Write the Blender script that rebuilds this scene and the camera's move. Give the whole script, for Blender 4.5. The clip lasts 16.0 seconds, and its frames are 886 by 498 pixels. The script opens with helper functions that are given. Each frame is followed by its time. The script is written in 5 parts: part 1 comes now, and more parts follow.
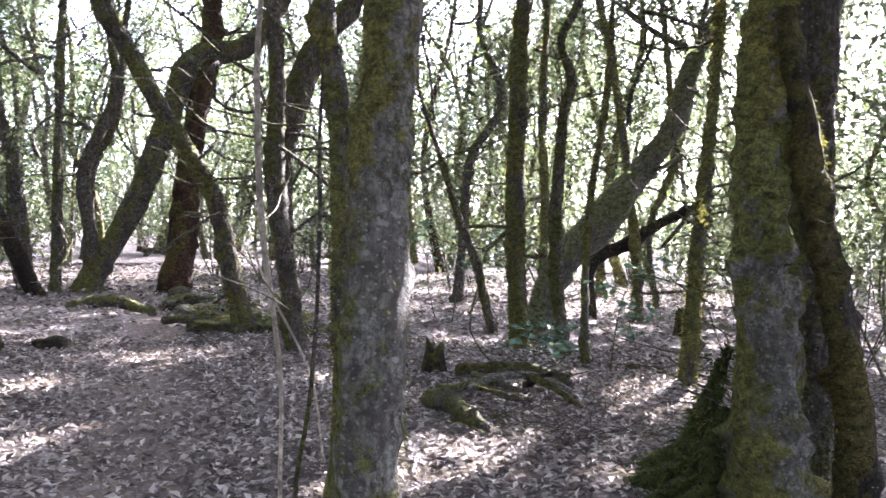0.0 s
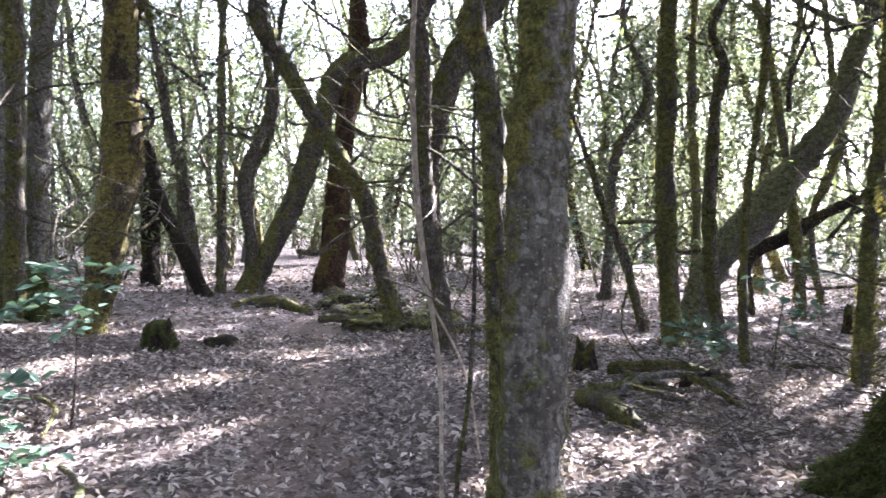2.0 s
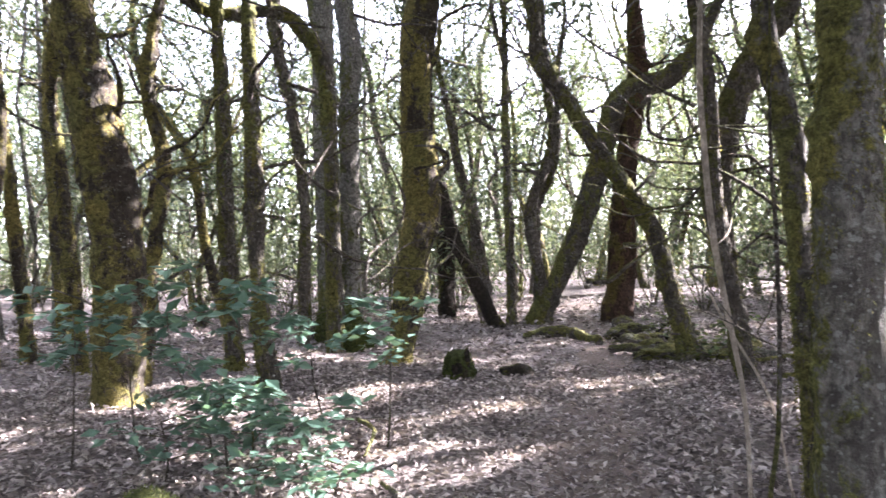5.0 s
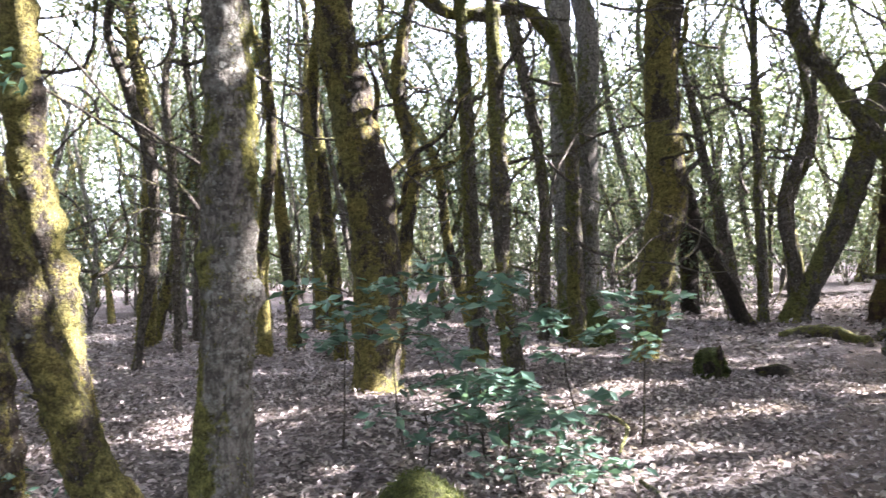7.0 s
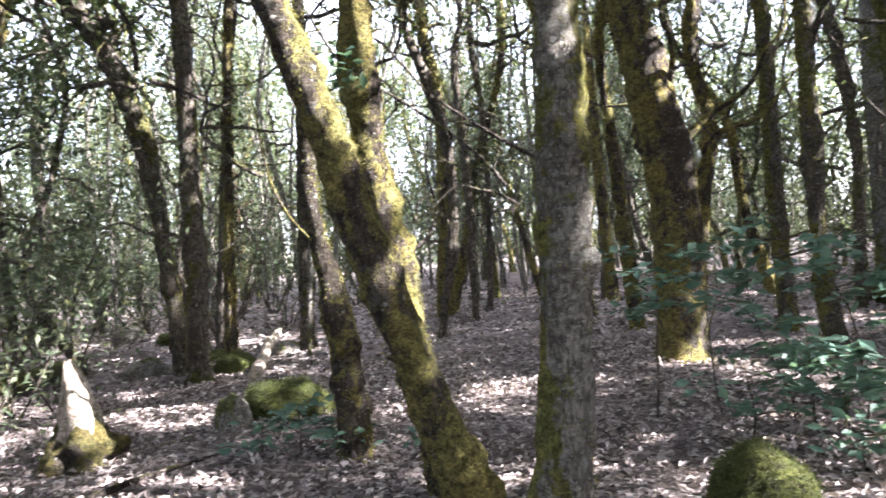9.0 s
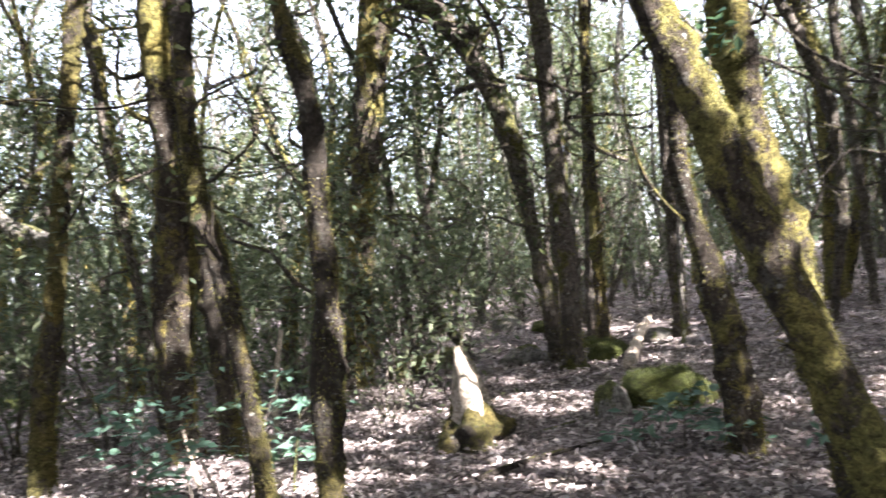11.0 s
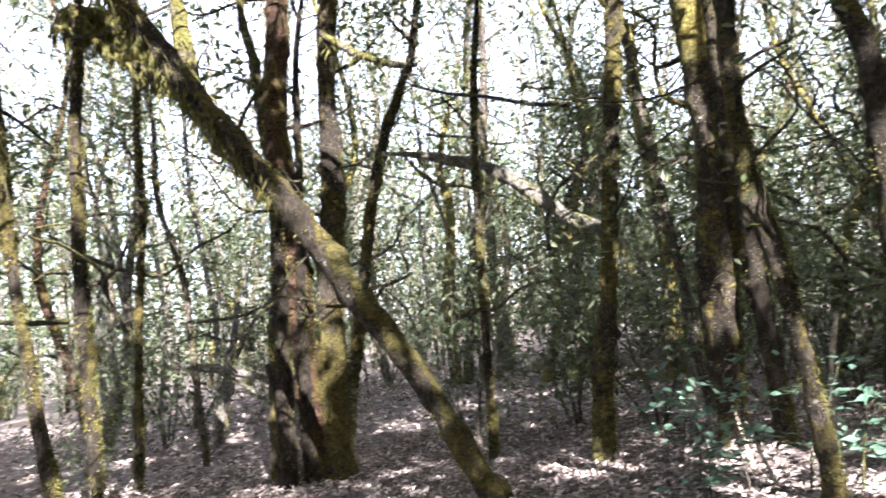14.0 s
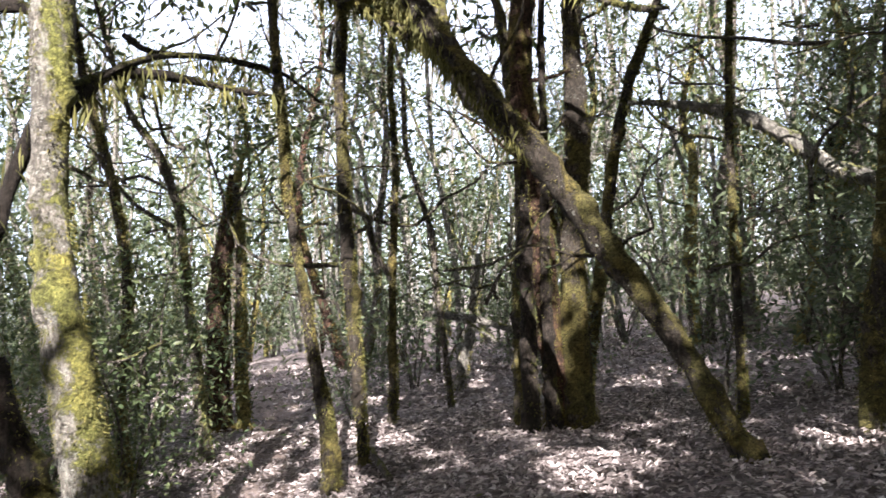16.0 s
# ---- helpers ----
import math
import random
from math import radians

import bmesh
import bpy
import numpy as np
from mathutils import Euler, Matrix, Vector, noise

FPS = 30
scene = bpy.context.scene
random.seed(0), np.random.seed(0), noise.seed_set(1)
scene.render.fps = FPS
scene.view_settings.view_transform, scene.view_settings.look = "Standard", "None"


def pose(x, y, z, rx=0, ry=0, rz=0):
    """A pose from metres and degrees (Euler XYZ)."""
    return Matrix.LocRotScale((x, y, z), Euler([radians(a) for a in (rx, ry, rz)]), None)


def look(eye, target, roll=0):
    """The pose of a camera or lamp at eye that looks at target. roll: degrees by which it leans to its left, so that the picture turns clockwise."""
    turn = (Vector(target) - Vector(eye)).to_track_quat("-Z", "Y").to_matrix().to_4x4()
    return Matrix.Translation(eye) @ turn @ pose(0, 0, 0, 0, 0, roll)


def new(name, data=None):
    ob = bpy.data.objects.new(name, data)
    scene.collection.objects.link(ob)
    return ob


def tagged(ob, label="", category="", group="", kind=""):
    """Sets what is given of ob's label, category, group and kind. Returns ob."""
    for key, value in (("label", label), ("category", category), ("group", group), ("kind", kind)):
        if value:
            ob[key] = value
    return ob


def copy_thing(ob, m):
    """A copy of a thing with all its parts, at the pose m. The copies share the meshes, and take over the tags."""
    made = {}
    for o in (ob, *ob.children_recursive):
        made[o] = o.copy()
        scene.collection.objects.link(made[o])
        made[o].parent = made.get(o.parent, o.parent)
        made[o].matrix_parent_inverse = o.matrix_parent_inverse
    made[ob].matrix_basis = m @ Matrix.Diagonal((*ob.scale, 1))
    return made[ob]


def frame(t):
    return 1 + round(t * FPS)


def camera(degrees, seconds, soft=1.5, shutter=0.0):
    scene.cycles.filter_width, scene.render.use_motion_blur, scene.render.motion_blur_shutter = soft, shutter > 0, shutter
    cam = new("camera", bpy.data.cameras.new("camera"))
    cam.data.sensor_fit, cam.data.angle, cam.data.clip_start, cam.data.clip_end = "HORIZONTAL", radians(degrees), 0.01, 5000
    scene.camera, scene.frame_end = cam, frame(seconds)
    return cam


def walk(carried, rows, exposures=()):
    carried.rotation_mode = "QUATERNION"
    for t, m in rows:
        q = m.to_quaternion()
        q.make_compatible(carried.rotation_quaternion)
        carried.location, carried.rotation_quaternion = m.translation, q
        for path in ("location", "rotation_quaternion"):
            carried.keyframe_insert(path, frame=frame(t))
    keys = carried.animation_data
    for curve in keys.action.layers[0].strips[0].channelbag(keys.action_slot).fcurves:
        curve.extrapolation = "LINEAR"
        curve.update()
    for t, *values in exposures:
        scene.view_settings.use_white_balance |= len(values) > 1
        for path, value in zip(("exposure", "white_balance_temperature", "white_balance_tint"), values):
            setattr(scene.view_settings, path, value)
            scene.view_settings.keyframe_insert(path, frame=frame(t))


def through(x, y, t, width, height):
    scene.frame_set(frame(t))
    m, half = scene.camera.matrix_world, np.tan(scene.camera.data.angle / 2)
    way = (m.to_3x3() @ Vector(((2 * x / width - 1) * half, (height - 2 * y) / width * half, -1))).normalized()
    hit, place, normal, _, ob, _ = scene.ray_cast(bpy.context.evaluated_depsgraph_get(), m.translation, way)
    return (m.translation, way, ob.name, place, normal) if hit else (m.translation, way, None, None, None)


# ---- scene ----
EXPO, KELVIN, TINT = 3.35, 5850, 15
cam = camera(56.70, 16.0, soft=1.45, shutter=0.35)
ROWS = [
    (0.0, -0.000, -0.000, 1.500, 88.39, -2.22, 0.08),
    (0.5, -0.012, -0.006, 1.499, 88.35, -1.92, 2.31),
    (1.0, -0.023, -0.007, 1.499, 88.15, -1.69, 4.53),
    (1.5, -0.040, -0.006, 1.498, 88.04, -1.35, 7.16),
    (2.0, -0.055, -0.016, 1.497, 88.03, -0.81, 9.96),
    (2.5, -0.073, -0.041, 1.497, 88.09, -0.55, 12.74),
    (3.0, -0.091, -0.062, 1.497, 88.19, -0.31, 15.26),
    (5.5, -0.055, -0.123, 1.497, 90.69, 1.79, 33.94),
    (6.0, -0.111, -0.128, 1.496, 90.70, 1.62, 38.31),
    (6.5, -0.168, -0.159, 1.490, 90.37, 1.90, 42.10),
    (7.0, -0.208, -0.200, 1.488, 90.46, 1.99, 45.50),
    (7.5, -0.241, -0.263, 1.483, 90.17, 2.33, 49.62),
    (8.0, -0.239, -0.366, 1.486, 90.20, 3.26, 54.70),
    (8.2, -0.260, -0.383, 1.496, 89.95, 3.47, 56.59),
    (10.3, -0.387, -0.479, 1.478, 90.01, 5.74, 79.62),
    (10.5, -0.420, -0.478, 1.484, 90.21, 6.12, 82.27),
    (11.0, -0.460, -0.475, 1.480, 90.97, 7.00, 89.45),
    (11.5, -0.478, -0.493, 1.483, 91.90, 7.90, 97.72),
    (12.0, -0.458, -0.521, 1.492, 93.15, 7.83, 105.08),
    (12.5, -0.439, -0.552, 1.494, 93.70, 7.74, 110.14),
    (13.0, -0.443, -0.577, 1.498, 94.07, 7.70, 114.74),
    (13.5, -0.427, -0.590, 1.500, 94.31, 7.75, 119.56),
    (14.0, -0.419, -0.607, 1.494, 94.36, 7.46, 125.35),
    (14.5, -0.389, -0.628, 1.488, 94.51, 7.31, 131.13),
    (15.0, -0.359, -0.652, 1.480, 94.36, 6.70, 134.85),
    (15.5, -0.321, -0.674, 1.472, 93.94, 6.49, 138.39),
    (16.0, -0.278, -0.697, 1.455, 93.17, 5.82, 141.20),
]
walk(cam, [(t, pose(x, y, z, rx, ry, rz)) for t, x, y, z, rx, ry, rz in ROWS], exposures=[(t, EXPO + e, KELVIN + k, TINT + g) for t, e, k, g in ((0.0, 1.1, -50, 8), (3.0, 1.0, -50, 9), (5.5, 0.95, 300, 7), (8.0, 0.64, 200, 4), (10.5, 0.3, 400, 3), (12.0, 0.12, 500, 3), (14.5, -0.15, 500, 2), (16.0, -0.65, 500, 2))])
# sun and sky
SUN_YAW, SUN_UP = -36.0, 33.0
world = bpy.data.worlds.new("sky")
scene.world = world
world.use_nodes = True
wn = world.node_tree.nodes
sky = wn.new("ShaderNodeTexSky")
sky.sky_type, sky.sun_disc = "NISHITA", False
sky.sun_elevation, sky.sun_rotation = radians(SUN_UP), radians(-SUN_YAW)
sky.altitude, sky.air_density, sky.dust_density, sky.ozone_density = 900, 0.7, 6.0, 1.0
wn["Background"].inputs["Strength"].default_value = 0.115
veil = wn.new("ShaderNodeMix")
veil.data_type = "RGBA"
veil.inputs["Factor"].default_value, veil.inputs["B"].default_value = 0.5, (3.4, 3.4, 3.45, 1)
world.node_tree.links.new(sky.outputs["Color"], veil.inputs["A"])
world.node_tree.links.new(veil.outputs["Result"], wn["Background"].inputs["Color"])
to_sun = Vector((-math.sin(radians(SUN_YAW)) * math.cos(radians(SUN_UP)), math.cos(radians(SUN_YAW)) * math.cos(radians(SUN_UP)), math.sin(radians(SUN_UP))))
sun = new("sun", bpy.data.lights.new("sun", "SUN"))
sun.data.energy, sun.data.angle, sun.data.color = 5.0, radians(0.5), (1.0, 0.95, 0.87)
sun.matrix_world = look(to_sun * 60, (0, 0, 0))



rng = np.random.default_rng(7)

# places that the sun reaches through gaps in the canopy
LIT_STEMS = ((-0.5, 4.2, 1.9), (1.8, 4.1, 2.1), (1.1, 11, 2.5), (-3, 10.5, 2.5), (-7.7, -2.7, 3.7), (-7.7, -2.6, 3.3), (-4.4, 0.7, 2.4), (-4.4, 0.8, 2.1), (-4.9, 1.5, 1.2), (-5.3, -1.8, 1.8), (-7.4, -7, 3), (-7, -7.1, 4.7), (-1.3, -5, 2.4), (-1.3, -5, 1.9), (-3.6, -6.6, 2.4), (-3.6, -6.6, 1.3), (-5.9, 9.4, 1.4), (-7.3, 5.6, 3.2), (-8.3, -5, 2.7), (-5.2, -6.8, 4.3), (-5.2, -1.1, 1.1), (-7.1, -0.35, 0.3), (-7.1, -0.4, 0.7), (-2, -7.3, 1.2), (-2.3, -7.2, 2), (-1.7, -7.5, 0.6))
LIT_FLOOR = ((-3.3, 3.4), (-3.0, 2.6), (-3.3, 5), (-3.5, 4.9), (-0.4, 4.8), (0.1, 5.2), (-8.9, -1.4), (-8.3, 0.5), (-8.3, 0.7), (-4.4, -9.8), (-5.1, -5.1), (-9.3, -7.8), (2.1, 7.6), (0.4, 10.7), (-12.2, 11.6), (-14.8, 2.4), (-3.66, 4.54), (-3.11, 4.64), (-7.95, 6.91), (-7.98, 0.71), (-5.34, 6.29), (-8.37, 9.39), (-3.89, 4.84), (-3.75, 6.9), (-2.96, 8.68), (-4.99, 5.45), (-3.9, -8.74), (-4.88, -9.45), (-3.63, -6.77), (-8.7, 0), (-6.83, -1.52), (-10.3, -1.1))
LIT_FLOOR += ((-10.2, 1.7), (-11.1, 1.95), (-12.0, 2.2), (-13.0, 2.55), (-14.2, 2.95))
LIT_STEMS += ((-7.7, -2.65, 4.4), (-7.7, -2.65, 2.7), (-1.35, -4.95, 0.95), (-4.35, -7.0, 3.2), (-4.3, -7.03, 0.8), (-5.1, -5.0, 2.1), (-8.45, -4.7, 2.55), (-4.6, 1.1, 3.0), (-5.5, -6.4, 3.6))
GAPS = list(LIT_STEMS) + [(px, py, 0.0) for px, py in LIT_FLOOR]
SHAFTS = []


FLECKS = [(fx, fy, fz, fr) for fx, fy, fz, fr in zip(rng.uniform(-17, 5, 60), rng.uniform(-13, 17, 60), rng.choice((0.0, 0.0, 1.5, 3.0), 60), rng.uniform(0.12, 0.3, 60))]
FLECKS += [(fx, fy, 0.0, fr) for fx, fy, fr in zip(rng.uniform(-8, -3.0, 38), rng.uniform(1.5, 6.5, 38), rng.uniform(0.15, 0.32, 38))]


def shaded(at, wide=0.5):
    """Which of the leaf places (n x 3, world) lie clear of the sun's shafts."""
    clear, stray = np.zeros(len(at), bool), np.random.default_rng(len(at)).random(len(at)) < 0.10
    s = np.array(to_sun)
    for k, (*g, r) in enumerate([(*p, 0.72 * wide) for p in LIT_STEMS] + [(*p, wide) for p in GAPS[len(LIT_STEMS):]] + FLECKS + SHAFTS):
        v = at - np.array(g)
        along = v @ s
        inside = (along > 0.4) & (np.linalg.norm(v - along[:, None] * s, axis=1) < r)
        clear |= inside if k < len(LIT_STEMS) else inside & ~stray
    return ~clear


def stands_clear(x, y):
    """Whether a tree at x, y keeps its crown out of the sun's shafts."""
    flat = math.hypot(to_sun.x, to_sun.y)
    for gx, gy, gz in GAPS:
        for h in (3.5, 5.0, 6.5, 8.0, 9.5):
            k = max(0.0, h - gz) / to_sun.z
            if (gx + k * to_sun.x - x) ** 2 + (gy + k * to_sun.y - y) ** 2 < 3.2**2:
                return False
    return True


# ---- materials ----
def material(name):
    m = bpy.data.materials.new(name)
    m.use_nodes = True
    n, l = m.node_tree.nodes, m.node_tree.links
    return m, n, l, n["Principled BSDF"]


def noise_tex(n, l, vec, scale, detail=4.0, rough=0.6, dist=0.0):
    t = n.new("ShaderNodeTexNoise")
    t.inputs["Scale"].default_value, t.inputs["Detail"].default_value = scale, detail
    t.inputs["Roughness"].default_value, t.inputs["Distortion"].default_value = rough, dist
    l.new(vec, t.inputs["Vector"])
    return t.outputs["Fac"]


def ramp(n, l, fac, *stops):
    r = n.new("ShaderNodeValToRGB")
    while len(r.color_ramp.elements) < len(stops):
        r.color_ramp.elements.new(0.5)
    for e, (p, c) in zip(r.color_ramp.elements, stops):
        e.position, e.color = p, (*c, 1) if len(c) == 3 else c
    l.new(fac, r.inputs["Fac"])
    return r.outputs["Color"]


def mixed(n, l, fac, a, b, blend="MIX"):
    x = n.new("ShaderNodeMix")
    x.data_type, x.blend_type = "RGBA", blend
    for value, socket in ((fac, x.inputs["Factor"]), (a, x.inputs["A"]), (b, x.inputs["B"])):
        if isinstance(value, (int, float)):
            socket.default_value = value
        elif isinstance(value, tuple):
            socket.default_value = (*value, 1)
        else:
            l.new(value, socket)
    return x.outputs["Result"]


def maths(n, l, op, a, b=0.0):
    x = n.new("ShaderNodeMath")
    x.operation = op
    for value, socket in ((a, x.inputs[0]), (b, x.inputs[1])):
        if isinstance(value, (int, float)):
            socket.default_value = value
        else:
            l.new(value, socket)
    return x.outputs["Value"]


def shifted(n, l, stretch=(1, 1, 1)):
    """Object coordinates, moved by a chance amount for each object."""
    co, info, mp = n.new("ShaderNodeTexCoord"), n.new("ShaderNodeObjectInfo"), n.new("ShaderNodeMapping")
    mul = maths(n, l, "MULTIPLY", info.outputs["Random"], 37.0)
    l.new(co.outputs["Object"], mp.inputs["Vector"])
    l.new(mul, mp.inputs["Location"])
    mp.inputs["Scale"].default_value = stretch
    return mp.outputs["Vector"]


def spots(n, l, vec, scale, wobble, reach, share):
    """A mask of small uneven round spots, at a chance share of their places."""
    cell = n.new("ShaderNodeTexVoronoi")
    cell.inputs["Scale"].default_value, cell.inputs["Randomness"].default_value = scale, 1
    l.new(vec, cell.inputs["Vector"])
    pick = n.new("ShaderNodeSeparateColor")
    l.new(cell.outputs["Color"], pick.inputs["Color"])
    near = maths(n, l, "ADD", cell.outputs["Distance"], maths(n, l, "MULTIPLY", maths(n, l, "SUBTRACT", wobble, 0.5), 1.1))
    here = maths(n, l, "LESS_THAN", pick.outputs["Red"], share)
    return maths(n, l, "MULTIPLY", ramp(n, l, near, (reach * 0.75, (1, 1, 1)), (reach, (0, 0, 0))), here)


def bark_material(name, dark, light, moss, moss_amount, lichen=0.0, gold=0.5):
    """Cracked bark under spots and blotches of pale lichen and ragged patches of moss, green to golden."""
    m, n, l, b = material(name)
    v, flat, tall = shifted(n, l), shifted(n, l, (1, 1, 1.35)), shifted(n, l, (1, 1, 0.4))
    fine, crack = noise_tex(n, l, tall, 42, 6, 0.75), noise_tex(n, l, flat, 15, 4, 0.7, 0.6)
    mid, big = noise_tex(n, l, v, 9, 5, 0.7, 0.4), noise_tex(n, l, tall, 3.2, 3, 0.55, 0.5)
    col = ramp(n, l, fine, (0.38, tuple(0.55 * c for c in dark)), (0.50, tuple(0.5 * (a + b) for a, b in zip(dark, light))), (0.62, tuple(1.25 * c for c in light)))
    col = mixed(n, l, ramp(n, l, crack, (0.38, (0.85, 0.85, 0.85)), (0.52, (0, 0, 0))), col, tuple(0.5 * c for c in dark))
    col = mixed(n, l, ramp(n, l, big, (0.36, (0.7, 0.7, 0.7)), (0.52, (0, 0, 0))), col, tuple(0.8 * c for c in dark))
    if lichen:
        speck, patch = noise_tex(n, l, v, 30, 5, 0.8), noise_tex(n, l, flat, 5.5, 5, 0.75, 0.8)
        grey = ramp(n, l, speck, (0.35, (0.15, 0.148, 0.13)), (0.65, (0.42, 0.42, 0.37)))
        where = maths(n, l, "ADD", maths(n, l, "MULTIPLY", patch, 0.72), maths(n, l, "MULTIPLY", speck, 0.38))
        col = mixed(n, l, ramp(n, l, where, (0.60 - 0.03 * lichen, (0, 0, 0)), (0.65, (0.8 * lichen,) * 3)), col, grey)
        for scale, reach, share in ((46, 0.30, 0.34), (19, 0.30, 0.26)):
            dot = spots(n, l, flat, scale, speck, reach, share * lichen)
            col = mixed(n, l, maths(n, l, "MULTIPLY", dot, 0.7), col, (0.38, 0.385, 0.345))
    tuft = noise_tex(n, l, v, 75, 4, 0.8)
    hue = noise_tex(n, l, v, 1.9, 3, 0.6)
    warm = (moss[0] * 1.3, moss[1] * 1.12, moss[2] * 1.0)
    tone = mixed(n, l, ramp(n, l, hue, (0.55 - 0.3 * gold, (0, 0, 0)), (0.85 - 0.3 * gold, (1, 1, 1))), moss, warm)
    green = mixed(n, l, 1.0, tone, ramp(n, l, tuft, (0.3, (0.25, 0.25, 0.25)), (0.7, (1.6, 1.6, 1.6))), "MULTIPLY")
    clump = noise_tex(n, l, flat, 17, 5, 0.75, 0.5)
    green = mixed(n, l, 1.0, green, ramp(n, l, clump, (0.34, (0.25, 0.24, 0.22)), (0.50, (0.95, 0.95, 0.95)), (0.66, (1.75, 1.7, 1.6))), "MULTIPLY")
    geo = n.new("ShaderNodeNewGeometry")
    sep = n.new("ShaderNodeSeparateXYZ")
    l.new(geo.outputs["Normal"], sep.inputs["Vector"])
    side = maths(n, l, "ADD", maths(n, l, "MULTIPLY", sep.outputs["X"], -0.16), maths(n, l, "MULTIPLY", sep.outputs["Z"], 0.22))
    k = maths(n, l, "ADD", maths(n, l, "ADD", maths(n, l, "MULTIPLY", big, 1.5), maths(n, l, "MULTIPLY", mid, 1.0)), maths(n, l, "ADD", side, maths(n, l, "MULTIPLY", tuft, 0.35)))
    edge = 1.425 + 0.8 * (0.5 - moss_amount)
    mask = ramp(n, l, maths(n, l, "MULTIPLY", k, 0.5), (0.5 * edge - 0.03, (0, 0, 0)), (0.5 * edge + 0.03, (1, 1, 1)))
    col = mixed(n, l, mask, col, green)
    l.new(col, b.inputs["Base Color"])
    b.inputs["Roughness"].default_value = 0.92
    b.inputs["Specular IOR Level"].default_value = 0.2
    bump = n.new("ShaderNodeBump")
    bump.inputs["Strength"].default_value, bump.inputs["Distance"].default_value = 1.0, 0.06
    rise = maths(n, l, "ADD", maths(n, l, "MULTIPLY", fine, 0.7), maths(n, l, "MULTIPLY", crack, 0.8))
    l.new(maths(n, l, "ADD", rise, maths(n, l, "ADD", maths(n, l, "MULTIPLY", tuft, 0.6), maths(n, l, "ADD", maths(n, l, "MULTIPLY", mask, 0.5), maths(n, l, "MULTIPLY", clump, 0.7)))), bump.inputs["Height"])
    l.new(bump.outputs["Normal"], b.inputs["Normal"])
    return m


BARK = {
    "lichen": bark_material("lichen_bark", (0.126, 0.115, 0.098), (0.325, 0.300, 0.260), (0.148, 0.152, 0.047), 0.52, 1.0, 0.35),
    "mossy": bark_material("mossy_bark", (0.060, 0.052, 0.043), (0.200, 0.177, 0.149), (0.130, 0.134, 0.045), 0.58, 0.35, 0.35),
    # mossy bark whose moss colour already holds the sun's golden glow
    "golden": bark_material("sun_golden_moss_bark", (0.040, 0.032, 0.025), (0.130, 0.104, 0.080), (0.170, 0.158, 0.054), 0.68, 0.3, 0.45),
    "shaggy": bark_material("shaggy_moss_bark", (0.028, 0.023, 0.018), (0.105, 0.086, 0.068), (0.088, 0.080, 0.028), 0.62, 0.15, 0.5),
    "brown": bark_material("brown_bark", (0.062, 0.052, 0.043), (0.205, 0.177, 0.149), (0.092, 0.096, 0.034), 0.42, 0.3, 0.4),
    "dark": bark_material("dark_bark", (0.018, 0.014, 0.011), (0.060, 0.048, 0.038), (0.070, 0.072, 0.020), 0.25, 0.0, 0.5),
    "red": bark_material("reddish_bark", (0.030, 0.018, 0.013), (0.120, 0.068, 0.045), (0.085, 0.072, 0.024), 0.40, 0.0, 0.8),
    "pale": bark_material("pale_bark", (0.120, 0.112, 0.098), (0.320, 0.303, 0.265), (0.120, 0.132, 0.052), 0.34, 0.7, 0.3),
    "grey_moss": bark_material("grey_green_moss_bark", (0.100, 0.095, 0.080), (0.28, 0.265, 0.23), (0.170, 0.180, 0.095), 0.58, 0.6, 0.2),
    "dead": bark_material("bleached_dead_wood", (0.460, 0.390, 0.310), (0.680, 0.600, 0.500), (0.160, 0.150, 0.050), 0.05, 0.0, 0.5),
    "moss": bark_material("thick_green_moss", (0.040, 0.035, 0.020), (0.100, 0.090, 0.050), (0.060, 0.074, 0.020), 0.9, 0.0, 0.35),
}


def leaf_material(name, a, b_, c, gloss=0.42, through=0.45):
    m, n, l, b = material(name)
    geo = n.new("ShaderNodeNewGeometry")
    col = ramp(n, l, geo.outputs["Random Per Island"], (0.0, a), (0.6, b_), (1.0, c))
    l.new(col, b.inputs["Base Color"])
    b.inputs["Roughness"].default_value = gloss
    b.inputs["Specular IOR Level"].default_value = 0.3
    tr = n.new("ShaderNodeBsdfTranslucent")
    l.new(mixed(n, l, 1.0, col, (1.35, 1.3, 0.9), "MULTIPLY"), tr.inputs["Color"])
    mx = n.new("ShaderNodeMixShader")
    mx.inputs["Fac"].default_value = through
    l.new(b.outputs["BSDF"], mx.inputs[1])
    l.new(tr.outputs["BSDF"], mx.inputs[2])
    l.new(mx.outputs["Shader"], n["Material Output"].inputs["Surface"])
    return m


LEAF = leaf_material("laurel_leaf", (0.034, 0.052, 0.024), (0.064, 0.088, 0.040), (0.13, 0.148, 0.072), 0.45)
# the same leaf, paler and bluer: sky sheen mixed into the colour
LEAF_GREY = leaf_material("sky_sheen_laurel_leaf", (0.040, 0.059, 0.036), (0.082, 0.108, 0.064), (0.165, 0.185, 0.115), 0.42, 0.42)
LEAF_FRESH = leaf_material("fresh_leaf", (0.050, 0.098, 0.074), (0.078, 0.142, 0.106), (0.115, 0.190, 0.140), 0.5, 0.3)
LITTER = leaf_material("dry_leaf", (0.065, 0.052, 0.050), (0.250, 0.216, 0.212), (0.53, 0.480, 0.470), 0.7, 0.12)
MOSS_HAIR = leaf_material("hanging_moss", (0.065, 0.065, 0.022), (0.105, 0.105, 0.036), (0.17, 0.155, 0.055), 0.8, 0.4)
MOSS_TUFT = leaf_material("moss_tuft", (0.058, 0.060, 0.019), (0.125, 0.124, 0.039), (0.225, 0.200, 0.068), 0.8, 0.4)


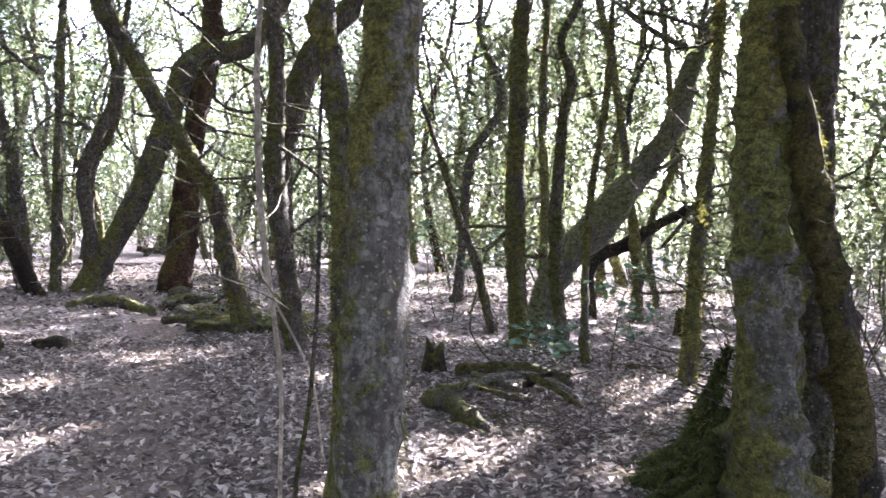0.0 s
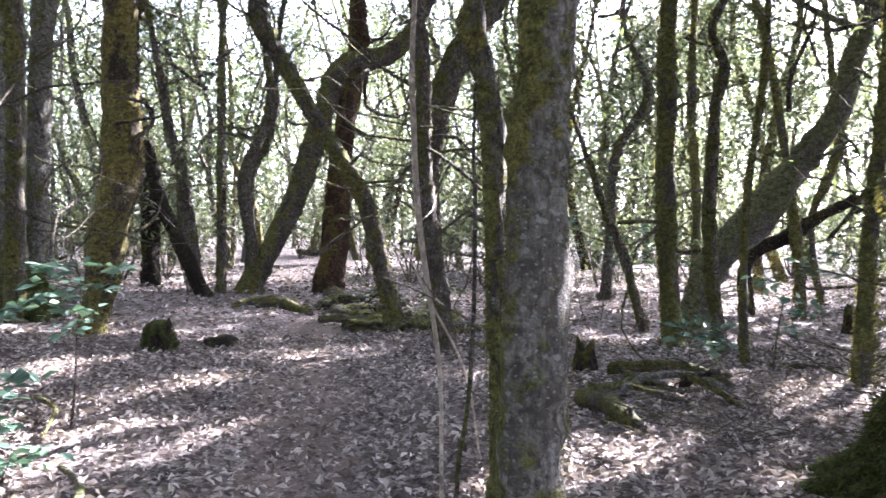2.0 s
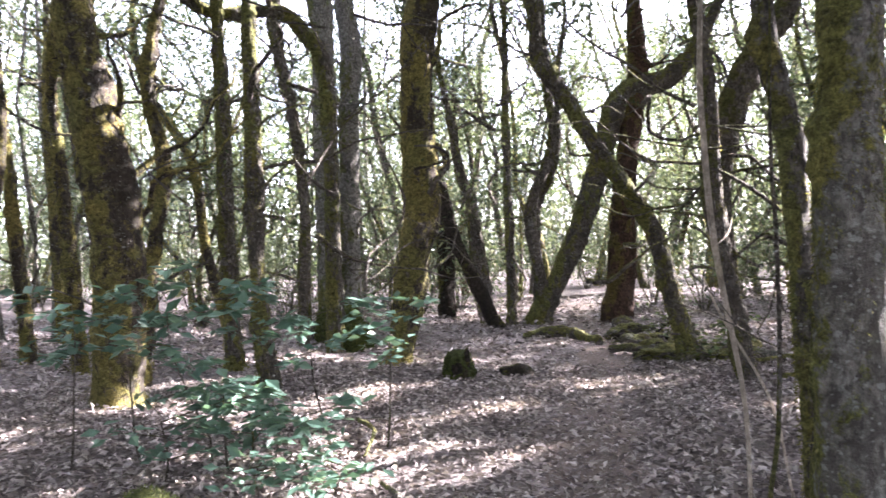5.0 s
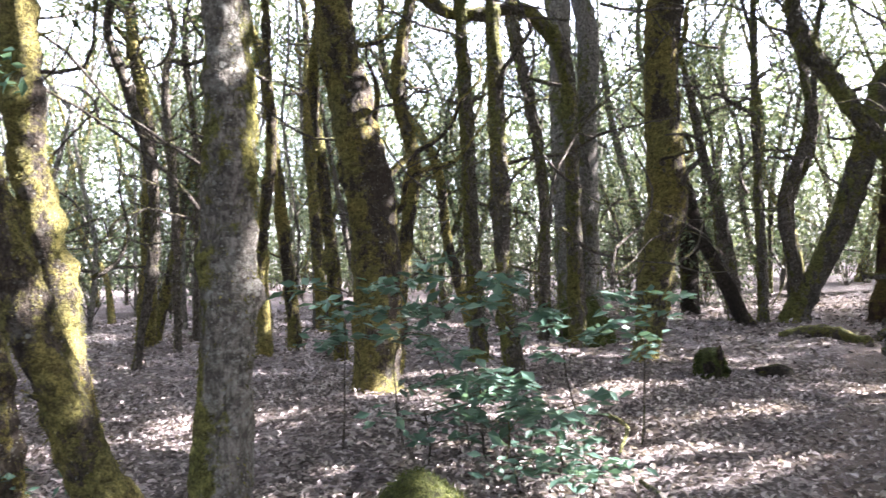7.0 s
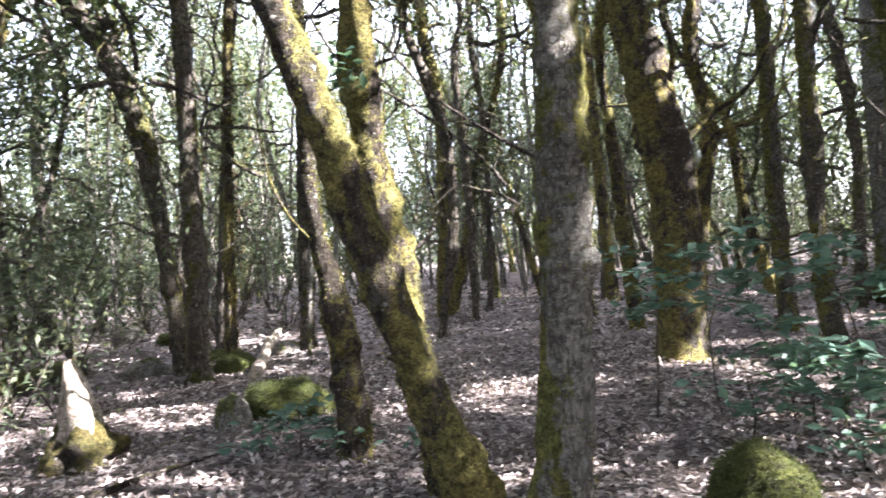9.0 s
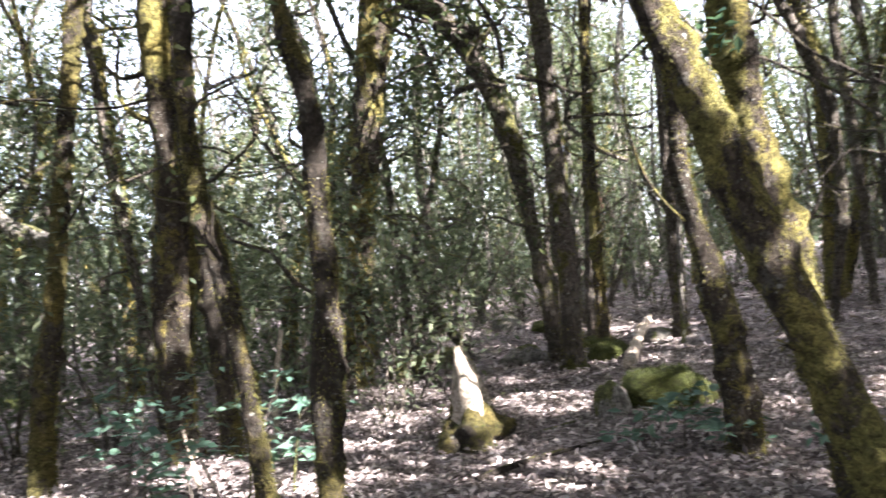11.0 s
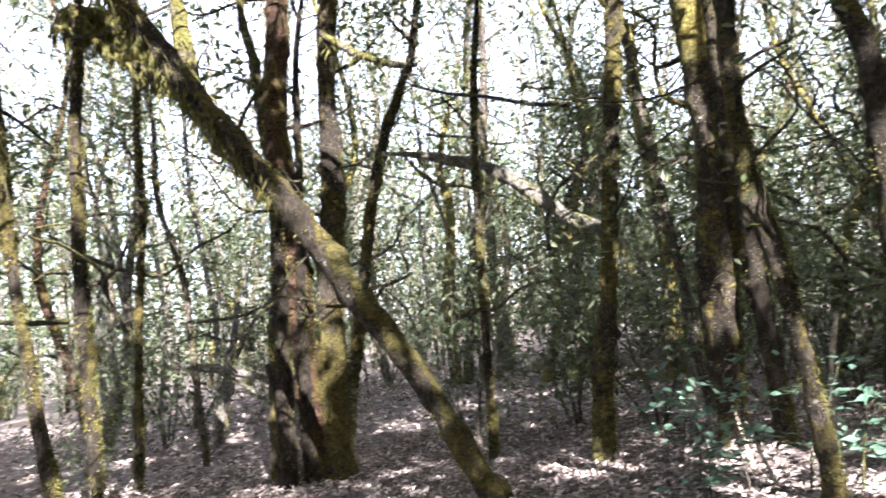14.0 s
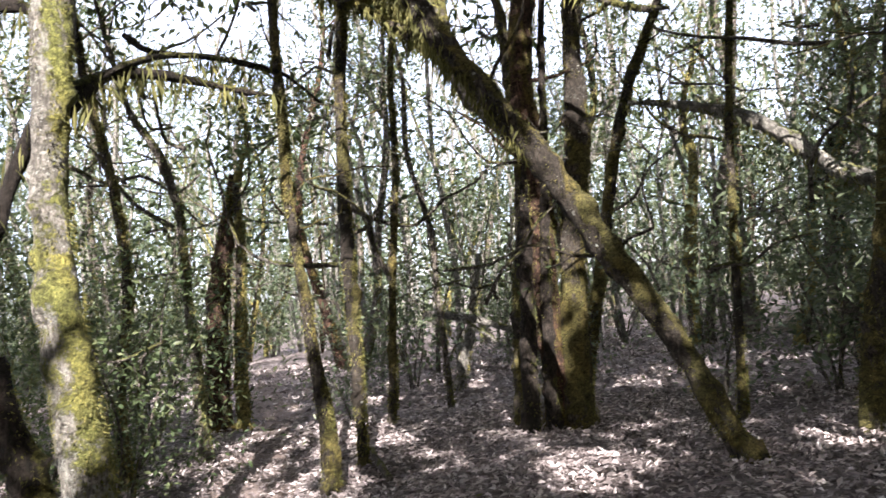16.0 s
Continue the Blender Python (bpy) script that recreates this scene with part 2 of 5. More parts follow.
def ground_material():
    m, n, l, b = material("leaf_litter_soil")
    co = n.new("ShaderNodeTexCoord").outputs["Object"]
    vor = n.new("ShaderNodeTexVoronoi")
    vor.inputs["Scale"].default_value, vor.inputs["Randomness"].default_value = 26, 1
    warp = n.new("ShaderNodeMapping")
    l.new(co, warp.inputs["Vector"])
    warp.inputs["Scale"].default_value = (1, 1.0, 0.3)
    l.new(warp.outputs["Vector"], vor.inputs["Vector"])
    sep = n.new("ShaderNodeSeparateColor")
    l.new(vor.outputs["Color"], sep.inputs["Color"])
    leaf = ramp(n, l, sep.outputs["Red"], (0.0, (0.055, 0.044, 0.042)), (0.5, (0.210, 0.180, 0.175)), (1.0, (0.48, 0.430, 0.420)))
    big, fine = noise_tex(n, l, co, 0.7, 4), noise_tex(n, l, co, 60, 5, 0.75)
    soil = ramp(n, l, fine, (0.3, (0.045, 0.035, 0.033)), (0.7, (0.150, 0.122, 0.116)))
    col = mixed(n, l, ramp(n, l, big, (0.42, (0.25, 0.25, 0.25)), (0.62, (0.85, 0.85, 0.85))), soil, leaf)
    l.new(col, b.inputs["Base Color"])
    b.inputs["Roughness"].default_value = 0.95
    b.inputs["Specular IOR Level"].default_value = 0.2
    bump = n.new("ShaderNodeBump")
    bump.inputs["Strength"].default_value, bump.inputs["Distance"].default_value = 1.0, 0.03
    l.new(maths(n, l, "ADD", vor.outputs["Distance"], fine), bump.inputs["Height"])
    l.new(bump.outputs["Normal"], b.inputs["Normal"])
    return m


GROUND = ground_material()


# ---- building ----
def mesh_from(name, verts, faces, smooth=True):
    """verts: n x 3; faces: m x 3 or m x 4, all of one size."""
    me = bpy.data.meshes.new(name)
    verts, faces = np.asarray(verts, np.float32), np.asarray(faces, np.int32)
    me.vertices.add(len(verts))
    me.vertices.foreach_set("co", verts.ravel())
    me.loops.add(faces.size)
    me.loops.foreach_set("vertex_index", faces.ravel())
    me.polygons.add(len(faces))
    me.polygons.foreach_set("loop_start", np.arange(0, faces.size, faces.shape[1], dtype=np.int32))
    me.polygons.foreach_set("use_smooth", np.full(len(faces), smooth))
    me.update(calc_edges=True)
    return me


def part(name, me, mat, parent, label=""):
    ob = new(name, me)
    if not me.materials:
        me.materials.append(mat)
    ob.parent = parent
    return tagged(ob, label)


def empty(name, at, label, category, group=""):
    e = new(name)
    e.empty_display_size = 0.2
    e.location = at
    return tagged(e, label, category, group)


def curve_points(pts, step):
    """Points along a smooth curve through (x, y, z, r) rows."""
    p = np.asarray(pts, float)
    q = np.vstack([2 * p[0] - p[1], p, 2 * p[-1] - p[-2]])
    out = []
    for i in range(1, len(q) - 2):
        k = max(2, int(np.linalg.norm(q[i + 1, :3] - q[i, :3]) / step))
        t = np.linspace(0, 1, k, endpoint=False)[:, None]
        a, b, c, d = q[i - 1], q[i], q[i + 1], q[i + 2]
        out.append(0.5 * (2 * b + (c - a) * t + (2 * a - 5 * b + 4 * c - d) * t**2 + (3 * b - a - 3 * c + d) * t**3))
    out.append(p[-1:])
    out = np.vstack(out)
    out[:, 3] = np.maximum(out[:, 3], 0.003)
    return out


WAVES = np.random.default_rng(3).normal(size=(14, 3)) * np.geomspace(9, 42, 14)[:, None]


def tube(pts, sides=12, step=0.12, rough=0.12, seed=0.0, knobs=0.0):
    """Verts and faces of a knobbly limb along (x, y, z, r) rows, closed at both ends; knobs: the height of its lumps."""
    c = curve_points(pts, step)
    n = len(c)
    tang = np.gradient(c[:, :3], axis=0)
    tang /= np.linalg.norm(tang, axis=1)[:, None] + 1e-9
    ref = np.where(np.abs(tang[:, 2:3]) > 0.9, np.array([[1.0, 0, 0]]), np.array([[0, 0, 1.0]]))
    ref[:] = (1, 0, 0) if np.abs(tang[:, 2]).mean() > 0.6 else (0.2, 0.1, 1)
    u = np.cross(tang, ref)
    u /= np.linalg.norm(u, axis=1)[:, None] + 1e-9
    w = np.cross(tang, u)
    ang = np.linspace(0, 2 * np.pi, sides, endpoint=False)
    along = np.concatenate([[0], np.cumsum(np.linalg.norm(np.diff(c[:, :3], axis=0), axis=1))])
    bumps = np.zeros((n, sides))
    for k, (fa, fz, amp) in enumerate(((1, 1.3, 0.5), (2, 2.1, 0.5), (3, 4.3, 0.4), (2, 7.7, 0.35), (5, 11.0, 0.25))):
        bumps += amp * np.sin(fa * ang[None] + fz * along[:, None] + seed * (k + 1.7) + 1.5 * np.sin(along[:, None] * fz * 0.37 + seed))
    rad = c[:, 3:4] * (1 + rough * bumps)
    ring = c[:, None, :3] + rad[..., None] * (np.cos(ang)[None, :, None] * u[:, None] + np.sin(ang)[None, :, None] * w[:, None])
    if knobs:
        wave = np.sin(ring @ WAVES.T + seed * np.arange(1, 15)) / np.arange(3, 17) ** 0.5
        lumps = wave.sum(-1)
        knot = np.maximum(0, lumps - 0.9) * 1.6
        ring = ring + (knobs * (0.55 * lumps + knot) * np.minimum(1, rad / 0.08))[..., None] * (ring - c[:, None, :3]) / rad[..., None]
    verts = ring.reshape(-1, 3)
    i, j = np.meshgrid(np.arange(n - 1), np.arange(sides), indexing="ij")
    a, b = i * sides + j, i * sides + (j + 1) % sides
    faces = np.stack([a, b, b + sides, a + sides], -1).reshape(-1, 4)
    tip = len(verts)
    verts = np.vstack([verts, c[:1, :3], c[-1:, :3]])
    j = np.arange(sides)
    k = (j + 1) % sides
    caps = np.vstack([np.stack([k, j, np.full(sides, tip), np.full(sides, tip)], 1), np.stack([(n - 1) * sides + j, (n - 1) * sides + k, np.full(sides, tip + 1), np.full(sides, tip + 1)], 1)])
    return verts, faces, caps[:, :3]


def tube_mesh(name, tubes):
    """One mesh of one or more tubes."""
    vs, fs, base = [], [], 0
    for v, f, cap in tubes:
        vs.append(v)
        fs.append(np.vstack([f[:, [0, 1, 2]], f[:, [0, 2, 3]], cap]) + base)
        base += len(v)
    return mesh_from(name, np.vstack(vs), np.vstack(fs))


def leaf_mesh(name, at, size, slim=0.42, droop=0.4, fold=0.25, up=None, small=False):
    """Folded leaves at the given places: n x 3, each of two triangles, or of one where they are small."""
    n = len(at)
    d = rng.normal(size=(n, 3))
    d[:, 2] = d[:, 2] * 0.6 - droop
    if up is not None:
        d = up + 0.35 * d
    d /= np.linalg.norm(d, axis=1)[:, None]
    s = np.cross(d, rng.normal(size=(n, 3)) * 0.6 + (0, 0, 1.2))
    s /= np.linalg.norm(s, axis=1)[:, None] + 1e-9
    nrm = np.cross(s, d)
    ln = size * rng.uniform(0.65, 1.25, (n, 1))
    mid = at + d * ln * 0.45
    if small:
        v = np.stack([at + s * ln * slim * 0.55, at + d * ln, at - s * ln * slim * 0.45 + d * ln * 0.15], 1).reshape(-1, 3)
        return mesh_from(name, v, np.arange(3 * n).reshape(-1, 3), False)
    v = np.stack([at, mid + s * ln * slim * 0.5 + nrm * ln * fold * 0.3, at + d * ln, mid - s * ln * slim * 0.5 + nrm * ln * fold * 0.3], 1).reshape(-1, 3)
    k = np.arange(n)[:, None] * 4
    f = np.concatenate([k + [0, 2, 1], k + [0, 3, 2]], 1).reshape(-1, 3)
    return mesh_from(name, v, f, False)


def limb_path(start, heading, length, r, rise=0.25, bend=0.35, n=4):
    p, out = np.array(start, float), []
    h = np.array(heading, float)
    h /= np.linalg.norm(h)
    for i in range(n + 1):
        out.append((*p, r * (1 - 0.8 * i / n)))
        h = h + rng.normal(size=3) * bend * np.array((1, 1, 0.6)) + (0, 0, rise * 0.4)
        h /= np.linalg.norm(h)
        p = p + h * length / n
    return out


def clumps(centres, spread, each):
    """Leaf places: clumps round the given centres."""
    c = np.asarray(centres)
    return (c[:, None] + rng.normal(size=(len(c), each, 3)) * np.array((1, 1, 0.65)) * spread).reshape(-1, 3)


KINDS = {
    "lichen": "grey-barked laurel tree with lichen spots and green moss",
    "mossy": "slender laurel tree with moss-covered dark bark",
    "golden": "laurel tree wrapped in moss coloured golden-green as if sunlit",
    "brown": "slender dark brown laurel tree with rough bark",
    "dark": "dead dark-barked broken trunk among the leaf litter",
    "red": "old laurel tree with reddish-brown peeling bark",
    "pale": "pale grey laurel tree with thin green moss",
    "shaggy": "dark laurel trunk shaggy with olive-brown moss",
    "grey_moss": "leaning laurel trunk under soft grey-green moss",
}


FUR = {"lichen": 0.75, "mossy": 1.0, "golden": 1.1, "brown": 0.5, "dark": 0.3, "red": 1.0, "pale": 0.4, "grey_moss": 1.2, "shaggy": 1.7}


def fur(e, c, bark, d):
    """Tufts of moss and lichen that stand off a trunk whose middle line is c."""
    c = c[(c[:, 2] > 0) & (c[:, 2] < 1.5 + 0.5 * d)]
    if d > 16 or len(c) < 4:
        return
    area = 2 * np.pi * float(c[:, 3].mean()) * len(c) * 0.05
    n = int(min(8000, 4600 * area * FUR[bark] * min(1.0, 5.0 / d + 0.2)))
    i = rng.integers(0, len(c), n)
    a = np.where(rng.random(n) < 0.5, rng.normal(2.6, 0.7, n), rng.uniform(0, 6.28, n))
    out = np.stack([np.cos(a), np.sin(a), rng.normal(size=n) * 0.25], 1)
    at = c[i, :3] + out * (c[i, 3:4] * rng.uniform(0.93, 1.05, (n, 1)))
    thick = np.sin(at @ WAVES[:5].T + d * np.arange(1, 6)).sum(1) + rng.normal(size=n) * 0.5 > 0.1
    thick |= (at[:, 2] < 0.45) & (rng.random(n) < 0.6)
    at, out = at[thick], out[thick]
    hang = out * 0.9 + (0, 0, -0.55)
    part("moss", leaf_mesh("moss", at, 0.016 + 0.0020 * d, 0.3, 0, 0.2, hang), MOSS_TUFT, e, "tufts of olive moss")["kind"] = "stuff"


def tree(pts, bark="mossy", top=7.0, leafy=1.0, sides=14, limbs=5, beard=None, sprig=()):
    """A trunk through the given points, carried on to the height top with limbs and a crown (top=0: broken off)."""
    p = np.array(pts, float)
    base = p[0, :3].copy()
    base[2] = 0
    if p[1, 3] < 0.17 and math.hypot(base[0], base[1]) > 7 and bark != "golden":
        p[:, 3] *= 0.85
    e = empty("tree" if top else "dead_tree", base, KINDS[bark], "tree" if top else "dead tree", "laurel trees of the wood" if top else "")
    p[:, :3] -= base
    r0 = p[1, 3]
    foot = [(p[0, 0], p[0, 1], -0.12, r0 * 1.6), (*(p[0, :2] * 0.9 + p[1, :2] * 0.1), 0.03, r0 * 1.28)]
    rows = foot + [tuple(q) for q in p if q[2] > 0.12]
    seed = float(base[0] * 3.1 + base[1])
    if top and p[-1, 2] < top:
        d = p[-1, :3] - p[-2, :3]
        d /= np.linalg.norm(d)
        d = d * 0.6 + (0, 0, 0.5)
        top = max(top + 0.8, p[-1, 2] + 2.2)
        rise = top - p[-1, 2]
        for k in (0.33, 0.66, 1.0):
            q = p[-1, :3] + d / d[2] * rise * k + rng.normal(size=3) * 0.12 * (1, 1, 0)
            rows.append((*q, p[-1, 3] * (1 - 0.75 * k)))
    near = math.hypot(base[0], base[1]) < 9.5
    part("trunk", tube_mesh("trunk", [tube(rows, 22, 0.045, 0.11, seed, 0.012) if near else tube(rows, sides, 0.1, 0.12, seed, 0.014)]), BARK[bark], e)
    if near:
        c = curve_points(rows, 0.1)
        for k in range(2):
            i = int(rng.uniform(0.12, 0.55) * (len(c) - 1))
            a, r = rng.uniform(0, 6.28), c[i, 3]
            path = limb_path(c[i, :3], (math.cos(a), math.sin(a), rng.uniform(-0.1, 0.7)), r + rng.uniform(0.02, 0.14), max(0.008, 0.22 * r), rise=0.1, n=4)
            part("branch_stub", tube_mesh("branch_stub", [tube(path, 6, 0.06, 0.12, seed + k)]), BARK[bark], e)
    fur(e, curve_points(rows, 0.05), bark, float(np.hypot(base[0], base[1])))
    if beard:
        low, high, count = beard
        c = curve_points(rows, 0.03)
        c = c[(c[:, 2] > low) & (c[:, 2] < high)]
        q = c[rng.integers(0, len(c), count)]
        at = q[:, :3] + rng.normal(size=(count, 3)) * q[:, 3:4] * (0.5, 0.5, 0.3) - q[:, 3:4] * np.array((0, 0, 0.7))
        part("hanging_moss", leaf_mesh("hanging_moss", at, 0.17, 0.1, 0, 0.1, np.tile((0.0, 0.0, -1.0), (count, 1))), MOSS_HAIR, e, "beard of olive hanging moss")["kind"] = "stuff"
    for z in sprig:
        c = curve_points(rows, 0.05)
        q = c[np.argmin(np.abs(c[:, 2] - z))]
        at = q[:3] + np.array((0.05, -0.1, 0)) + rng.normal(size=(16, 3)) * (0.08, 0.08, 0.05)
        part("leaf_sprig", leaf_mesh("leaf_sprig", at, 0.09, 0.5, 0.2, 0.2), LEAF_FRESH, e, "sprig of fresh green leaves")["kind"] = "stuff"
    if not top:
        return e
    c = curve_points(rows, 0.2)
    away = math.hypot(base[0], base[1])
    if 5.5 < away < 20:
        tips = []
        for k in range(4):
            i = int(np.argmin(np.abs(c[:, 2] - rng.uniform(1.3, 5.5))))
            a = rng.uniform(0, 2 * np.pi)
            path = limb_path(c[i, :3], (math.cos(a), math.sin(a), rng.uniform(0.2, 1.1)), rng.uniform(0.8, 2.3), max(0.009, 0.2 * c[i, 3]), rise=0.3, bend=0.5, n=7)
            part("limb", tube_mesh("limb", [tube(path, 6, 0.12, 0.1, seed + 3 * k, 0.004)]), BARK[bark], e)
            tips += [q[:3] for q in path[4:]]
        at = clumps(np.array(tips), 0.15, 7)
        at = at[shaded(at + base)]
        part("spray", leaf_mesh("spray", at, 0.08), LEAF, e, "loose sprays of small green leaves")["kind"] = "stuff"
    ends = []
    for k in range(limbs):
        f = rng.uniform(0.74, 0.97)
        i = int(f * (len(c) - 1))
        a = rng.uniform(0, 2 * np.pi)
        path = limb_path(c[i, :3], (math.cos(a), math.sin(a), rng.uniform(0.2, 0.9)), rng.uniform(1.0, 2.2), max(0.012, c[i, 3] * 0.5))
        part("limb", tube_mesh("limb", [tube(path, 7, 0.16, 0.08, seed + k)]), BARK[bark], e)
        ends += [q[:3] for q in path[2:]]
    ends += [c[-1, :3]]
    if leafy:
        cen = np.array(ends)
        cen = np.vstack([cen, cen[::2] + rng.normal(size=cen[::2].shape) * 0.6])
        at = clumps(cen, 0.36, int(42 * leafy))
        at = at[shaded(at + base)]
        part("crown", leaf_mesh("crown", at, 0.145), LEAF, e)
    return e


# ---- ground ----
PATH_LINE = ((-8.5, -18.0), (-6.2, -12.5), (-4.1, -8.8), (-2.2, -5.0), (-0.8, 0.0), (-1.7, 4.4), (-2.4, 6.3), (-3.1, 8.8), (-4.2, 12.1), (-5.8, 15.8), (-8.0, 21.0))


def path_distance(x, y):
    best = np.full(np.shape(x), 99.0)
    for (ax, ay), (bx, by) in zip(PATH_LINE, PATH_LINE[1:]):
        t = np.clip(((x - ax) * (bx - ax) + (y - ay) * (by - ay)) / ((bx - ax) ** 2 + (by - ay) ** 2), 0, 1)
        best = np.minimum(best, np.hypot(x - ax - t * (bx - ax), y - ay - t * (by - ay)))
    return best


def ground_height(x, y):
    x, y = np.asarray(x, float), np.asarray(y, float)
    d = np.hypot(x, y)
    z = 0.05 * np.sin(1.1 * x + 0.6 * y) * np.sin(0.9 * y - 0.4 * x + 1.0) + 0.025 * np.sin(2.9 * x + 1.3) * np.sin(3.3 * y + 0.4) + 0.012 * np.sin(7.1 * x - 2 * y) * np.sin(6.3 * y + x)
    z = z - 0.05 * np.exp(-((path_distance(x, y) / 0.7) ** 2))
    far = np.clip(d - 14, 0, 40)
    z = z + far * 0.012 * np.cos(np.arctan2(-x, y) - 0.5)
    return z


axis = np.concatenate([-np.geomspace(900, 22, 26), np.arange(-21.4, 21.5, 0.28), np.geomspace(22, 900, 26)])
gx, gy = np.meshgrid(axis, axis, indexing="ij")
gz = ground_height(gx, gy)
k = len(axis)
ii, jj = np.meshgrid(np.arange(k - 1), np.arange(k - 1), indexing="ij")
quads = np.stack([ii * k + jj, (ii + 1) * k + jj, (ii + 1) * k + jj + 1, ii * k + jj + 1], -1).reshape(-1, 4)
ground = new("ground", mesh_from("ground", np.stack([gx, gy, gz], -1).reshape(-1, 3), quads))
ground.data.materials.append(GROUND)
tagged(ground, "brown forest floor under dry fallen leaves", "ground", kind="structure")


def path_material():
    m, n, l, b = material("trodden_soil")
    co = n.new("ShaderNodeTexCoord").outputs["Object"]
    fine, big = noise_tex(n, l, co, 45, 6, 0.75), noise_tex(n, l, co, 2.5, 4)
    col = ramp(n, l, fine, (0.3, (0.060, 0.045, 0.039)), (0.7, (0.200, 0.154, 0.135)))
    col = mixed(n, l, ramp(n, l, big, (0.4, (0, 0, 0)), (0.65, (0.8, 0.8, 0.8))), col, (0.125, 0.090, 0.074))
    crumbs = spots(n, l, co, 34, fine, 0.42, 0.5)
    col = mixed(n, l, maths(n, l, "MULTIPLY", crumbs, 0.8), col, ramp(n, l, noise_tex(n, l, co, 31, 2), (0.35, (0.14, 0.117, 0.11)), (0.65, (0.40, 0.355, 0.34))))
    l.new(col, b.inputs["Base Color"])
    b.inputs["Roughness"].default_value = 0.9
    bump = n.new("ShaderNodeBump")
    bump.inputs["Strength"].default_value, bump.inputs["Distance"].default_value = 0.9, 0.025
    l.new(maths(n, l, "ADD", fine, crumbs), bump.inputs["Height"])
    l.new(bump.outputs["Normal"], b.inputs["Normal"])
    return m


line = curve_points([(px, py, 0, 1) for px, py in PATH_LINE], 0.15)[:, :2]
tang = np.gradient(line, axis=0)
tang /= np.linalg.norm(tang, axis=1)[:, None]
side = np.stack([-tang[:, 1], tang[:, 0]], 1)
run = np.arange(len(line)) * 0.15
wide = 0.42 + 0.10 * np.sin(run * 1.3) + 0.06 * np.sin(run * 3.7 + 1)
lanes = np.linspace(-1, 1, 9)
pv = line[:, None] + side[:, None] * (wide[:, None] * lanes[None])[..., None] + rng.normal(size=(len(line), 9, 2)) * 0.02
pz = ground_height(pv[..., 0], pv[..., 1]) + 0.012 - 0.03 * np.abs(lanes)[None] ** 4
i, j = np.meshgrid(np.arange(len(line) - 1), np.arange(8), indexing="ij")
pf = np.stack([i * 9 + j, (i + 1) * 9 + j, (i + 1) * 9 + j + 1, i * 9 + j + 1], -1).reshape(-1, 4)[:, ::-1]
path = new("path", mesh_from("path", np.concatenate([pv, pz[..., None]], -1).reshape(-1, 3), pf))
path.data.materials.append(path_material())
tagged(path, "narrow trodden path of bare brown soil", "path", kind="structure")

# ---- the trees nearest to the walk ----
PLAN = []


def stem(*row, **kinds):
    PLAN.append((row, kinds))


stem([(-0.26, 2.79, -0.05, 0.154), (-0.24, 2.79, 0.60, 0.134), (-0.22, 2.79, 1.11, 0.114), (-0.21, 2.79, 1.68, 0.107), (-0.19, 2.79, 2.26, 0.101)], bark='lichen', top=7.5)
stem([(-0.45, 4.18, -0.05, 0.070), (-0.48, 4.17, 0.62, 0.061), (-0.51, 4.17, 1.34, 0.057), (-0.55, 4.16, 2.05, 0.054), (-0.64, 4.15, 2.61, 0.054)], bark='mossy', top=6.5)
stem([(-2.52, 10.70, -0.05, 0.169), (-2.70, 10.65, 0.66, 0.147), (-2.97, 10.58, 1.75, 0.138), (-3.59, 10.38, 2.79, 0.135), (-4.04, 10.22, 3.58, 0.126), (-4.32, 10.10, 4.10, 0.124)], bark='mossy', top=5.5)
stem([(-6.79, 15.60, -0.05, 0.250), (-6.39, 15.75, 0.82, 0.217), (-5.99, 15.91, 1.71, 0.219), (-5.68, 16.02, 2.71, 0.220), (-5.36, 16.13, 3.84, 0.221), (-5.03, 16.24, 4.59, 0.256), (-4.15, 16.49, 4.90, 0.192), (-3.63, 16.61, 5.45, 0.136)], bark='mossy', top=7.5)
stem([(-5.25, 16.17, -0.05, 0.334), (-5.18, 16.19, 0.86, 0.290), (-5.03, 16.24, 2.87, 0.234), (-4.77, 16.32, 4.67, 0.201), (-4.75, 16.32, 5.78, 0.167)], bark='red', top=8.5)
stem([(-1.62, 9.38, -0.05, 0.126), (-1.76, 9.36, 0.79, 0.110), (-1.93, 9.32, 1.88, 0.128), (-1.95, 9.32, 3.02, 0.115), (-2.04, 9.30, 3.96, 0.095)], bark='brown', top=6.5)
stem([(-1.77, 10.12, -0.05, 0.120), (-1.81, 10.11, 0.31, 0.105), (-2.01, 10.07, 1.91, 0.145), (-1.87, 10.10, 3.02, 0.208), (-1.52, 10.16, 3.81, 0.174), (-1.23, 10.20, 4.24, 0.139)], bark='brown', top=7)
stem([(1.04, 10.53, -0.05, 0.184), (1.03, 10.53, 0.16, 0.160), (0.91, 10.54, 1.54, 0.145), (0.87, 10.54, 2.98, 0.130), (0.89, 10.54, 4.42, 0.115)], bark='mossy', top=7.5)
stem([(1.51, 9.82, -0.05, 0.088), (1.37, 9.84, 0.88, 0.088), (1.33, 9.84, 1.89, 0.081), (1.37, 9.84, 2.90, 0.081), (1.45, 9.83, 3.31, 0.074), (1.30, 9.85, 3.74, 0.067), (1.50, 9.82, 4.24, 0.060)], bark='brown', top=7)
stem([(1.26, 11.26, -0.05, 0.250), (1.33, 11.25, 0.16, 0.217), (1.56, 11.22, 0.94, 0.193), (2.09, 11.13, 1.62, 0.237), (2.51, 11.05, 2.21, 0.190), (2.97, 10.93, 2.93, 0.150)], bark='grey_moss', top=4.5, leafy=0.4)
